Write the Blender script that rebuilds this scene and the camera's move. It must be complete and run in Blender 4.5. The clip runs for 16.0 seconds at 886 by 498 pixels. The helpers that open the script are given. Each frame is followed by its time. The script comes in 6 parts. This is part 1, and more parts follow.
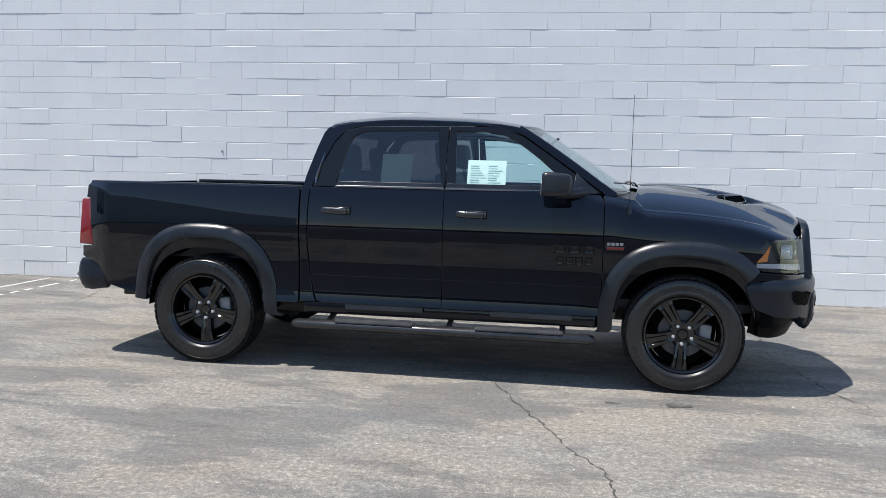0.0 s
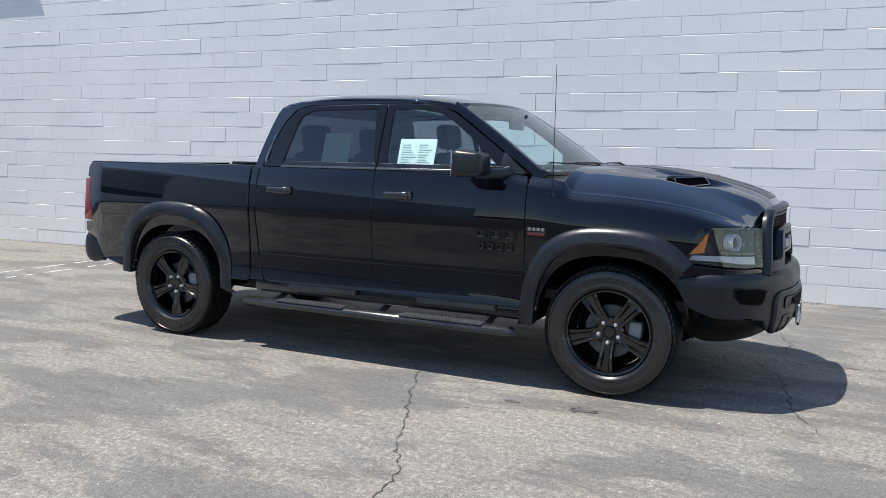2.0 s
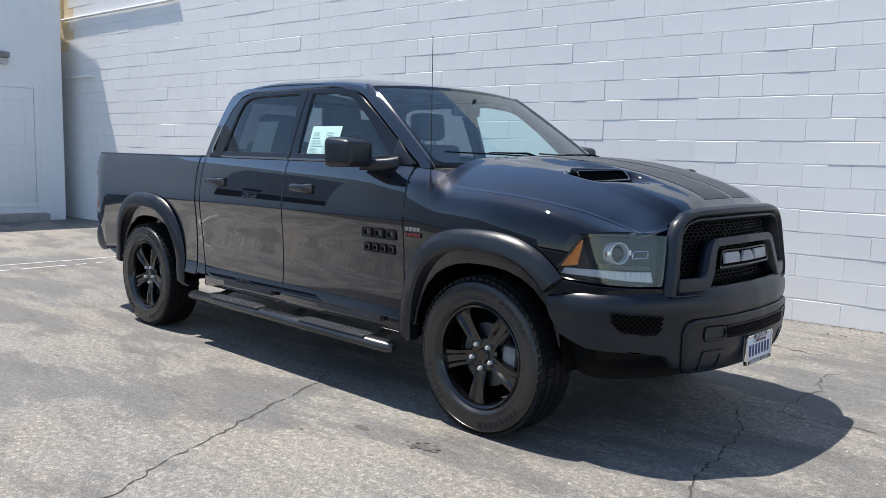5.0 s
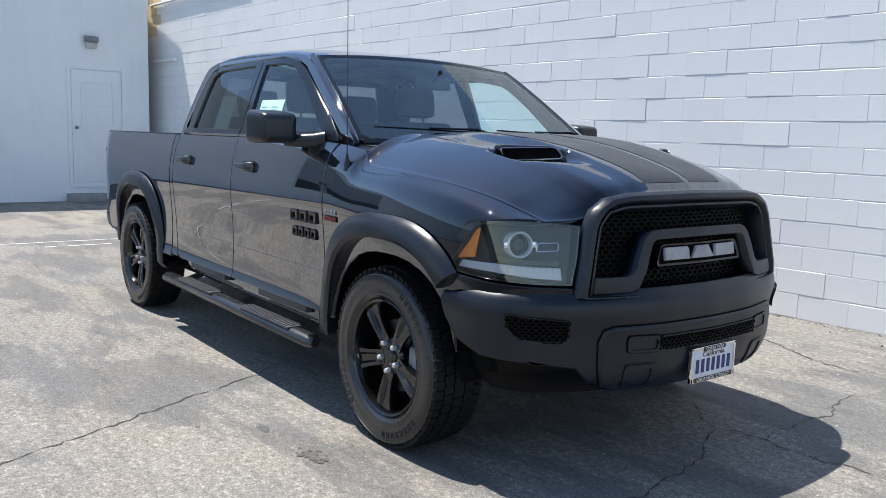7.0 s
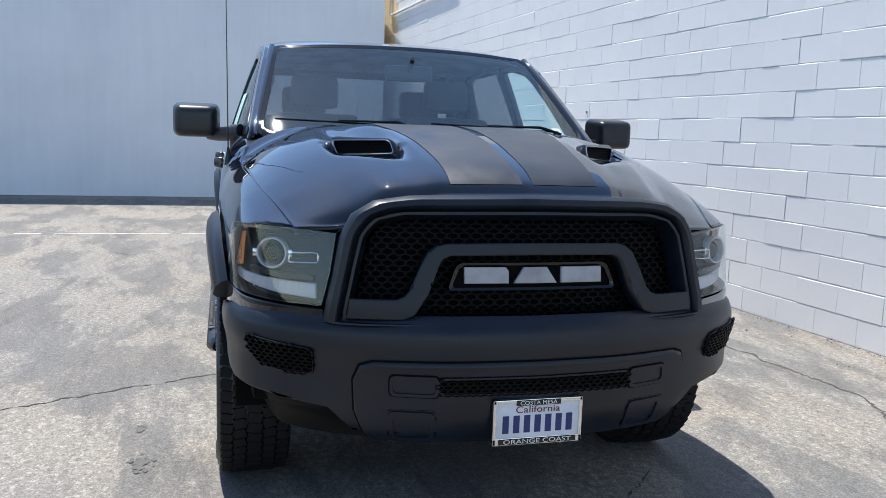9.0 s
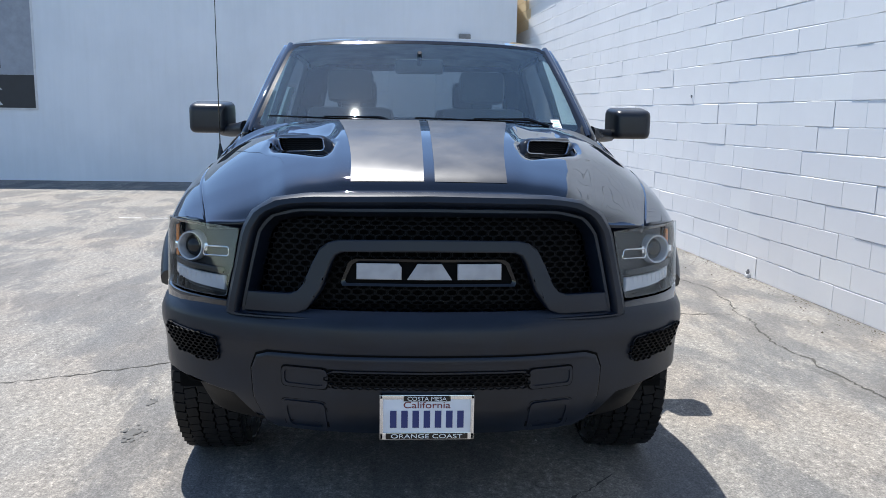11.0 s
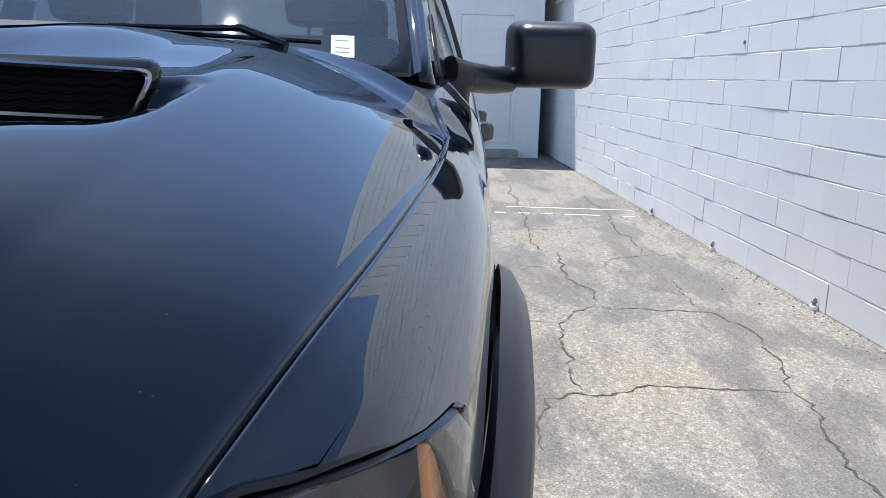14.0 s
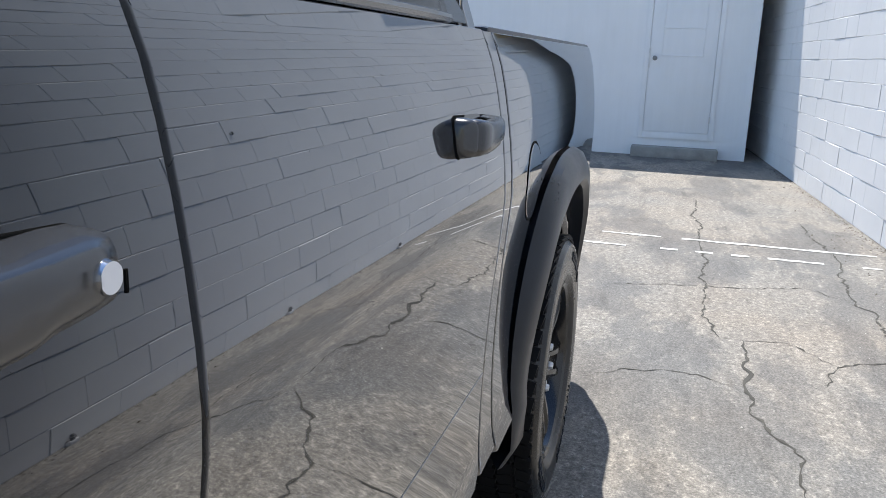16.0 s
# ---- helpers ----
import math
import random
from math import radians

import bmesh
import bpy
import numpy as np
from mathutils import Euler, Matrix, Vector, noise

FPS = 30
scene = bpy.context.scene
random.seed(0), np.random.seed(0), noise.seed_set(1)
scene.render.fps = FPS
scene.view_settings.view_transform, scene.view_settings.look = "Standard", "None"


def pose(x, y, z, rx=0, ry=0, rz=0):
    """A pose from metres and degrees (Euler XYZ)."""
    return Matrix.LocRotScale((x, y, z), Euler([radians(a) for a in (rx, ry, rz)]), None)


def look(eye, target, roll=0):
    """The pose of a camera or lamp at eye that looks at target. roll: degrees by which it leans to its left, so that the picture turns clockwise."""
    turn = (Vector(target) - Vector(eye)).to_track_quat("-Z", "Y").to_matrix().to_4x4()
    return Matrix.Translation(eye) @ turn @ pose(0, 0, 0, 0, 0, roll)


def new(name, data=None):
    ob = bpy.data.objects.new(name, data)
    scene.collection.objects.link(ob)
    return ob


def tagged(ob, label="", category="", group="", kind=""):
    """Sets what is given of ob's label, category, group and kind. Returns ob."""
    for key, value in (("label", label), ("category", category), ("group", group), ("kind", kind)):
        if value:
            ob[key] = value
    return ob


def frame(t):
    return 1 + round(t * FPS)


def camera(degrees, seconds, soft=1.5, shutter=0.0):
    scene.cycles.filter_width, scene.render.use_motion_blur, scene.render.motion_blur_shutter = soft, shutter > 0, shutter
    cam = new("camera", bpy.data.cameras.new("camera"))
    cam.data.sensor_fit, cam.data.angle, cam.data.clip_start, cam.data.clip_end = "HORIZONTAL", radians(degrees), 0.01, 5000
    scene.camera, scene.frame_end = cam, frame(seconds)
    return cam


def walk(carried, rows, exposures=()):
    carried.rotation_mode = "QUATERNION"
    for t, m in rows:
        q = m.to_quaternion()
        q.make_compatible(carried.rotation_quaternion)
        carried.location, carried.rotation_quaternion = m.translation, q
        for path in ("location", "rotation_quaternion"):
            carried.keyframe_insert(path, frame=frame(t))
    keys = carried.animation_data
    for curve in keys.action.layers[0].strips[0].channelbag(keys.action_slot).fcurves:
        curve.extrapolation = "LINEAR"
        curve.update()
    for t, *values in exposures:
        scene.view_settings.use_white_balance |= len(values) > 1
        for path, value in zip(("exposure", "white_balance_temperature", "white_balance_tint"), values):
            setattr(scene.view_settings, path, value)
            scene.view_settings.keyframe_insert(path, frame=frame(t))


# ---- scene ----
cam = camera(57.2, 16.0, 0.75)
PATH = [
    (0, (0.195, 0.389, 1.508), (-0.167, 2.347, 1.319), 1.2),
    (0.5, (0.688, 0.582, 1.513), (0.19, 2.508, 1.308), 1.2),
    (1, (1.219, 0.742, 1.513), (0.588, 2.628, 1.294), 1.1),
    (1.5, (1.667, 0.998, 1.486), (0.911, 2.836, 1.259), 1.2),
    (2, (2.1, 1.268, 1.485), (1.221, 3.05, 1.257), 1.1),
    (2.5, (2.503, 1.547, 1.486), (1.505, 3.265, 1.257), 1.1),
    (3, (2.822, 1.921, 1.489), (1.712, 3.568, 1.259), 1.1),
    (3.5, (3.149, 2.28, 1.487), (1.944, 3.859, 1.255), 1.3),
    (4, (3.315, 2.665, 1.47), (2.032, 4.18, 1.229), 1.2),
    (4.2, (3.358, 2.817, 1.479), (2.05, 4.311, 1.237), 1.2),
    (6.3, (3.691, 3.503, 1.379), (2.218, 4.834, 1.132), 1.5),
    (6.5, (3.712, 3.698, 1.390), (2.213, 4.998, 1.133), 1.5),
    (7, (3.840, 4.187, 1.412), (2.266, 5.391, 1.139), 1.7),
    (7.5, (3.988, 4.685, 1.426), (2.326, 5.759, 1.135), 1.7),
    (8, (4.056, 5.204, 1.444), (2.301, 6.114, 1.147), 1.8),
    (8.5, (4.218, 5.708, 1.438), (2.37, 6.419, 1.154), 1.8),
    (9, (4.228, 6.169, 1.411), (2.319, 6.692, 1.13), 1.9),
    (9.5, (4.275, 6.582, 1.464), (2.333, 6.926, 1.134), 1.6),
    (9.7, (4.305, 6.72, 1.482), (2.356, 7.023, 1.15), 1.7),
    (11.8, (4.400, 7.125, 1.459), (2.428, 7.184, 1.132), 0.4),
    (12, (4.312, 7.161, 1.453), (2.341, 7.230, 1.119), 0.5),
    (12.5, (3.830, 7.352, 1.439), (1.863, 7.442, 1.086), 0.9),
    (13, (3.291, 7.636, 1.428), (1.327, 7.722, 1.057), 1.2),
    (13.5, (2.686, 7.876, 1.389), (0.724, 7.917, 1.002), 1.4),
    (14, (2.048, 8.095, 1.374), (0.092, 8.048, 0.962), 1.6),
    (14.5, (1.392, 8.259, 1.355), (-0.552, 8.092, 0.914), 1.7),
    (15, (0.768, 8.394, 1.343), (-1.155, 8.101, 0.885), 1.2),
    (15.5, (0.182, 8.458, 1.330), (-1.715, 8.046, 0.861), 1.7),
    (16, (-0.408, 8.458, 1.330), (-2.277, 7.933, 0.864), 2.2),
]
walk(cam, [(t, look(eye, target, roll)) for t, eye, target, roll in PATH], ((0.0, 0.53, 6680, 10), (4.0, 0.55, 6680, 10), (7.0, 0.70, 6580, 10), (9.5, 0.72, 6440, 10), (12.5, 0.78, 6330, 10), (14.0, 0.74, 6440, 10), (15.0, 0.72, 6500, 10), (16.0, 0.77, 6500, 10)))
# ---- world, sun ----
SUN_TRAVEL = Vector((0.366, 0.163, -1.0)).normalized()
world = bpy.data.worlds.new("sky")
scene.world = world
world.use_nodes = True
wn = world.node_tree.nodes
sky = wn.new("ShaderNodeTexSky")
sky.sky_type = "NISHITA"
sky.sun_disc = False
sky.sun_elevation = math.asin(-SUN_TRAVEL.z)
sky.sun_rotation = math.atan2(-SUN_TRAVEL.x, -SUN_TRAVEL.y)
sky.air_density, sky.dust_density, sky.ozone_density = 1.0, 0.15, 2.2
world.node_tree.links.new(sky.outputs[0], wn["Background"].inputs[0])
wn["Background"].inputs[1].default_value = 0.124
sun = new("sun", bpy.data.lights.new("sun", "SUN"))
sun.data.energy = 4.5
sun.data.angle = radians(0.5)
sun.data.color = (1.0, 0.965, 0.91)
sun.rotation_mode = "QUATERNION"
sun.rotation_quaternion = SUN_TRAVEL.to_track_quat("-Z", "Y")
sun.location = (-6, -2, 14)


# ---- materials ----
def material(name, colour, rough=0.5, metal=0.0, coat=0.0, spec=0.5):
    m = bpy.data.materials.new(name)
    m.use_nodes = True
    b = m.node_tree.nodes["Principled BSDF"]
    b.inputs["Base Color"].default_value = (*colour, 1)
    b.inputs["Roughness"].default_value = rough
    b.inputs["Metallic"].default_value = metal
    b.inputs["Coat Weight"].default_value = coat
    b.inputs["Coat Roughness"].default_value = 0.02
    b.inputs["Specular IOR Level"].default_value = spec
    return m


def node(m, kind, **settings):
    n = m.node_tree.nodes.new(kind)
    for k, v in settings.items():
        n.inputs[k].default_value = v
    return n


def link(m, a, b):
    m.node_tree.links.new(a, b)


def shader(m):
    return m.node_tree.nodes["Principled BSDF"]


def coords(m, scale=(1, 1, 1), space="Object"):
    tc = node(m, "ShaderNodeTexCoord")
    mp = node(m, "ShaderNodeMapping", Scale=scale)
    link(m, tc.outputs[space], mp.inputs["Vector"])
    return mp.outputs["Vector"]


def noise_tex(m, vec, scale, detail=4.0, rough=0.55, distortion=0.0):
    n = node(m, "ShaderNodeTexNoise", Scale=scale, Detail=detail, Roughness=rough, Distortion=distortion)
    link(m, vec, n.inputs["Vector"])
    return n.outputs["Fac"]


def ramp(m, fac, *stops):
    r = node(m, "ShaderNodeValToRGB")
    while len(r.color_ramp.elements) < len(stops):
        r.color_ramp.elements.new(0.5)
    for e, (p, c) in zip(r.color_ramp.elements, stops):
        e.position = p
        e.color = (*c, 1) if not isinstance(c, (int, float)) else (c, c, c, 1)
    link(m, fac, r.inputs["Fac"])
    return r.outputs["Color"]


def mix(m, fac, a, b, kind="MIX"):
    n = m.node_tree.nodes.new("ShaderNodeMix")
    n.data_type, n.blend_type = "RGBA", kind
    for index, value in ((0, fac), (6, a), (7, b)):
        socket = n.inputs[index]
        if isinstance(value, (int, float)):
            socket.default_value = value if index == 0 else (value, value, value, 1)
        elif isinstance(value, tuple):
            socket.default_value = (*value, 1)
        else:
            link(m, value, socket)
    return n.outputs[2]


def bump(m, height, strength=0.3, distance=0.01):
    b = node(m, "ShaderNodeBump", Strength=strength, Distance=distance)
    link(m, height, b.inputs["Height"])
    link(m, b.outputs["Normal"], shader(m).inputs["Normal"])


def make_pavement():
    """Sun-bleached concrete: worn aggregate in places, smoother grey skin elsewhere, hairline cracks."""
    m = material("worn_concrete", (0.3, 0.3, 0.28), 0.85)
    v = coords(m)
    streak = coords(m, (0.45, 1.0, 1.0))
    big = noise_tex(m, v, 0.22, 4, 0.6, 0.4)
    mid = noise_tex(m, streak, 1.5, 8, 0.68, 0.3)
    fine = noise_tex(m, v, 30, 5, 0.75)
    grit = noise_tex(m, v, 95, 4, 0.8)
    base = ramp(m, big, (0.35, (0.187, 0.179, 0.167)), (0.50, (0.207, 0.196, 0.180)), (0.65, (0.231, 0.216, 0.193)))
    skin = ramp(m, mid, (0.41, 1.0), (0.47, 0.82), (0.515, 0.12), (0.62, 0.0))
    c = mix(m, skin, base, (0.128, 0.126, 0.123))
    chips = ramp(m, fine, (0.36, (0.60, 0.60, 0.59)), (0.46, (0.92, 0.92, 0.91)), (0.54, (1.05, 1.05, 1.04)), (0.64, (1.7, 1.69, 1.65)))
    c = mix(m, mix(m, 0.75, 1.0, ramp(m, skin, (0.0, 1.0), (1.0, 0.35)), "MULTIPLY"), c, mix(m, 1.0, c, chips, "MULTIPLY"))
    c = mix(m, 1.0, c, ramp(m, grit, (0.36, (0.62, 0.62, 0.62)), (0.5, (1.0, 1.0, 1.0)), (0.64, (1.5, 1.49, 1.47))), "MULTIPLY")
    pits = ramp(m, noise_tex(m, coords(m, (1.0, 2.2, 1.0)), 16, 3, 0.6), (0.27, (0.6, 0.6, 0.6)), (0.33, (1.0, 1.0, 1.0)))
    c = mix(m, 1.0, c, pits, "MULTIPLY")
    speck = node(m, "ShaderNodeTexVoronoi", Scale=48.0)
    link(m, v, speck.inputs["Vector"])
    dots = mix(m, 1.0, ramp(m, speck.outputs["Distance"], (0.10, 1.0), (0.24, 0.0)), ramp(m, noise_tex(m, v, 7, 4, 0.7), (0.44, 0.0), (0.60, 0.5)), "MULTIPLY")
    c = mix(m, dots, c, (0.38, 0.372, 0.352))
    worn = noise_tex(m, coords(m, (0.35, 1.3, 1.0)), 5.5, 6, 0.7, 0.6)
    c = mix(m, 1.0, c, ramp(m, worn, (0.33, (0.76, 0.76, 0.76)), (0.44, (0.97, 0.97, 0.97)), (0.62, (1.10, 1.10, 1.09))), "MULTIPLY")
    warm = noise_tex(m, v, 0.9, 3, 0.6)
    c = mix(m, 1.0, c, ramp(m, warm, (0.36, (0.99, 1.0, 1.01)), (0.70, (1.06, 1.0, 0.945))), "MULTIPLY")
    vor = node(m, "ShaderNodeTexVoronoi", Scale=1.3)
    vor.feature = "DISTANCE_TO_EDGE"
    warp = node(m, "ShaderNodeTexNoise", Scale=3.0, Detail=7.0, Roughness=0.7)
    link(m, v, warp.inputs["Vector"])
    wv = node(m, "ShaderNodeVectorMath")
    wv.operation = "MULTIPLY_ADD"
    wv.inputs[1].default_value = (0.6, 0.6, 0.6)
    link(m, warp.outputs["Color"], wv.inputs[0])
    link(m, v, wv.inputs[2])
    link(m, wv.outputs[0], vor.inputs["Vector"])
    gate = ramp(m, noise_tex(m, v, 0.8, 3), (0.55, 0.0), (0.63, 0.45))
    hair = ramp(m, vor.outputs["Distance"], (0.0, 1.0), (0.005, 0.0))
    crack = mix(m, 1.0, hair, gate, "MULTIPLY")
    c = mix(m, crack, c, (0.07, 0.068, 0.06))
    link(m, c, shader(m).inputs["Base Color"])
    h = mix(m, 0.4, fine, grit)
    bump(m, mix(m, crack, h, 0.0), 0.55, 0.006)
    return m


def make_block_paint(name="painted_block", tint=(1.0, 1.0, 1.0)):
    m = material(name, (0.75, 0.76, 0.78), 0.75)
    v = coords(m)
    info = node(m, "ShaderNodeObjectInfo")
    fine = noise_tex(m, v, 45, 6, 0.7)
    big = noise_tex(m, v, 1.1, 4, 0.6)
    c = ramp(m, big, (0.35, (0.84, 0.835, 0.825)), (0.65, (0.89, 0.882, 0.87)))
    tone = ramp(m, info.outputs["Random"], (0.0, (0.965, 0.965, 0.97)), (0.8, (1.0, 1.0, 1.0)), (1.0, (1.015, 1.02, 1.01)))
    c = mix(m, 1.0, c, tone, "MULTIPLY")
    drip = noise_tex(m, coords(m, (9, 9, 1.2)), 2.0, 4, 0.6)
    c = mix(m, 1.0, c, ramp(m, drip, (0.28, (0.95, 0.945, 0.93)), (0.42, (1.0, 1.0, 1.0))), "MULTIPLY")
    c = mix(m, 1.0, c, tint, "MULTIPLY")
    link(m, c, shader(m).inputs["Base Color"])
    bump(m, fine, 0.16, 0.003)
    return m


def make_stucco():
    m = material("white_stucco", (0.7, 0.72, 0.74), 0.8)
    v = coords(m)
    big = noise_tex(m, v, 0.6, 4, 0.6)
    c = ramp(m, big, (0.35, (0.80, 0.82, 0.84)), (0.65, (0.87, 0.885, 0.90)))
    stain = noise_tex(m, coords(m, (4, 4, 0.35)), 1.6, 5, 0.65)
    c = mix(m, 1.0, c, ramp(m, stain, (0.3, (0.965, 0.965, 0.96)), (0.6, (1, 1, 1))), "MULTIPLY")
    link(m, c, shader(m).inputs["Base Color"])
    bump(m, noise_tex(m, v, 60, 4, 0.7), 0.2, 0.003)
    return m


def make_paint():
    """Black clear-coated paint: a dark base under a mirror-like coat that grows towards glancing views."""
    m = bpy.data.materials.new("black_car_paint")
    m.use_nodes = True
    nt = m.node_tree
    base = shader(m)
    base.inputs["Roughness"].default_value = 0.6
    base.inputs["Specular IOR Level"].default_value = 0.0
    v = coords(m)
    dust = noise_tex(m, v, 300, 2, 0.6)
    spots = ramp(m, dust, (0.74, 0.0), (0.765, 1.0))
    link(m, mix(m, spots, (0.0020, 0.0034, 0.0070), (0.034, 0.036, 0.040)), base.inputs["Base Color"])
    coat = node(m, "ShaderNodeBsdfGlossy", Color=(0.97, 0.98, 1.0, 1))
    film = ramp(m, noise_tex(m, v, 2.2, 5, 0.65), (0.3, 0.008), (0.75, 0.026))
    link(m, film, coat.inputs["Roughness"])
    lw = node(m, "ShaderNodeLayerWeight", Blend=0.5)
    gloss = ramp(m, lw.outputs["Facing"], (0.0, 0.030), (0.18, 0.040), (0.30, 0.092), (0.42, 0.19), (0.52, 0.27), (0.64, 0.34), (0.76, 0.43), (0.86, 0.66), (1.0, 0.97))
    mx = nt.nodes.new("ShaderNodeMixShader")
    link(m, gloss, mx.inputs[0])
    link(m, base.outputs[0], mx.inputs[1])
    link(m, coat.outputs[0], mx.inputs[2])
    link(m, mx.outputs[0], nt.nodes["Material Output"].inputs["Surface"])
    return m


def make_grain(name, colour, rough, scale=220, strength=0.25, light=1.6, spec=0.5):
    m = material(name, colour, rough, spec=spec)
    v = coords(m)
    n = noise_tex(m, v, scale, 3, 0.6)
    big = noise_tex(m, v, 5, 4, 0.6)
    c = ramp(m, big, (0.3, tuple(k * 0.8 for k in colour)), (0.7, tuple(k * light for k in colour)))
    link(m, c, shader(m).inputs["Base Color"])
    r = ramp(m, big, (0.3, rough - 0.06), (0.7, rough + 0.06))
    link(m, r, shader(m).inputs["Roughness"])
    bump(m, n, strength, 0.0008)
    return m


def make_glass(name, tint, haze=0.0, gleam=0.08):
    """A thin sheet: tinted and clear, with a mirror coat, a trace of dust and painted blue glare."""
    m = bpy.data.materials.new(name)
    m.use_nodes = True
    nt = m.node_tree
    nt.nodes.remove(nt.nodes["Principled BSDF"])
    tr = node(m, "ShaderNodeBsdfTransparent", Color=(*tint, 1))
    gl = node(m, "ShaderNodeBsdfGlossy", Color=(0.95, 1.0, 1.0, 1), Roughness=0.015)
    lw = node(m, "ShaderNodeLayerWeight", Blend=0.5)
    rise = nt.nodes.new("ShaderNodeMath")
    rise.operation = "POWER"
    rise.inputs[1].default_value = 5.0
    link(m, lw.outputs["Facing"], rise.inputs[0])
    fr = nt.nodes.new("ShaderNodeMath")
    fr.operation = "MULTIPLY_ADD"
    fr.inputs[1].default_value = 0.9 - gleam
    fr.inputs[2].default_value = gleam
    link(m, rise.outputs[0], fr.inputs[0])
    mx = nt.nodes.new("ShaderNodeMixShader")
    link(m, fr.outputs[0], mx.inputs[0])
    link(m, tr.outputs[0], mx.inputs[1])
    link(m, gl.outputs[0], mx.inputs[2])
    out = mx
    if haze:
        # blue diffuse veil: sky glare on dusty glass, put into the colour
        dust = node(m, "ShaderNodeBsdfDiffuse", Color=(0.32, 0.60, 0.82, 1))
        film = ramp(m, noise_tex(m, coords(m), 3.0, 5, 0.7), (0.3, haze * 0.6), (0.7, haze * 1.5))
        out = nt.nodes.new("ShaderNodeMixShader")
        link(m, film, out.inputs[0])
        link(m, mx.outputs[0], out.inputs[1])
        link(m, dust.outputs[0], out.inputs[2])
    link(m, out.outputs[0], nt.nodes["Material Output"].inputs["Surface"])
    return m


FAR_WALL = make_grain("brown_far_wall", (0.075, 0.074, 0.072), 0.9, 8, 0.2)
PAVING = make_pavement()
BLOCK = make_block_paint()
TAN_BLOCK = make_block_paint("sunlit_bare_tan_block", (0.98, 0.84, 0.60))
STUCCO = make_stucco()
PAINT = make_paint()
TRIM = make_grain("textured_black_plastic", (0.0040, 0.0068, 0.0130), 0.35, spec=0.43)
FLARE = make_grain("satin_black_plastic", (0.0085, 0.0108, 0.0155), 0.32, spec=0.48)
RUBBER = make_grain("tyre_rubber", (0.0065, 0.0067, 0.0075), 0.6, 90, 0.35, spec=0.22)
SIDEWALL = make_grain("tyre_sidewall", (0.0105, 0.0108, 0.0115), 0.27, 60, 0.1, spec=0.60)
RIM = material("satin_black_rim", (0.0035, 0.0037, 0.0042), 0.13, spec=0.7)
GLOSS = material("gloss_black_trim", (0.004, 0.004, 0.0045), 0.08)
# near-black: dark parts, and shade of gaps and hollows put in as colour
DARK = material("dark_parts_and_shade", (0.004, 0.004, 0.004), 0.9, spec=0.1)
CHROME = material("chrome", (0.75, 0.76, 0.78), 0.08, 1.0)
STEEL = make_grain("cast_steel", (0.18, 0.18, 0.18), 0.5, 90, 0.3)
DISC = make_grain("dull_brake_iron", (0.060, 0.060, 0.062), 0.5, 90, 0.3)
STEEL_DARK = make_grain("rusty_underbody", (0.03, 0.028, 0.026), 0.7, 50, 0.4)
SILVER = make_grain("brushed_silver_plastic", (0.30, 0.30, 0.31), 0.4)
STRIPE = make_grain("satin_grey_decal", (0.0110, 0.0130, 0.0175), 0.38, 500, 0.05, 1.2, 0.85)
STEP = make_grain("step_bar_powder_coat", (0.016, 0.0165, 0.018), 0.24, 160, 0.15, spec=0.7)
PAD = make_grain("moulded_step_pad", (0.040, 0.041, 0.045), 0.5, 180, 0.3)
CLOTH = make_grain("dark_seat_cloth", (0.040, 0.041, 0.045), 0.9, 300, 0.5)
DASH = make_grain("grey_dashboard", (0.10, 0.105, 0.10), 0.7)
LINER = make_grain("grey_headliner", (0.30, 0.29, 0.27), 0.9)
PAPER = make_grain("printed_paper", (0.56, 0.80, 0.76), 0.6, 40, 0.05, 1.0)
INK = material("grey_print", (0.40, 0.60, 0.57), 0.6)
RED_LENS = material("red_tail_lens", (0.22, 0.006, 0.010), 0.08, 0.0, 1.0)
AMBER = material("amber_reflector", (0.75, 0.22, 0.02), 0.2, 0.0, 1.0)
LED = material("frosted_light_guide", (0.46, 0.48, 0.51), 0.25, 0.0, 1.0)
BEZEL = make_grain("lamp_housing_grey", (0.022, 0.0225, 0.024), 0.5, 14, 0.0, 1.4, 0.3)
FIN = material("lamp_fin_black", (0.010, 0.010, 0.011), 0.2)
POLISH = material("polished_dark_edge", (0.36, 0.37, 0.39), 0.16, 1.0)
BELT = material("satin_belt_trim", (0.22, 0.225, 0.23), 0.22, 1.0)
DIM_SILVER = make_grain("dull_silver_print", (0.16, 0.16, 0.165), 0.4)
SCREEN = make_grain("grille_screen_black", (0.003, 0.003, 0.0034), 0.5, spec=0.12)
RED = material("red_print", (0.16, 0.018, 0.018), 0.5)
NUT = material("bright_lug_metal", (0.62, 0.63, 0.65), 0.32, 0.5)
PLATE = make_grain("plate_white", (0.72, 0.75, 0.80), 0.45, 40, 0.05, 1.0)
NAVY = material("plate_blue_ink", (0.02, 0.03, 0.14), 0.5)
WHITE = make_grain("white_paint", (0.78, 0.78, 0.78), 0.6, 60, 0.15, 1.0)
WINDSHIELD = make_glass("clear_green_glass", (0.86, 0.98, 0.99), 0.016, 0.11)
SIDE_GLASS = make_glass("light_tint_glass", (0.80, 0.98, 0.97), 0.003, 0.08)
DARK_GLASS = make_glass("privacy_glass", (0.24, 0.255, 0.275), 0.0, 0.08)
LENS = make_glass("lamp_lens", (0.95, 0.955, 0.96), 0.0, 0.065)


# ---- mesh tools ----
def thing(name, label, category, place=None, group="", kind=""):
    ob = new(name)
    if place is not None:
        ob.matrix_world = place
    return tagged(ob, label, category, group, kind)


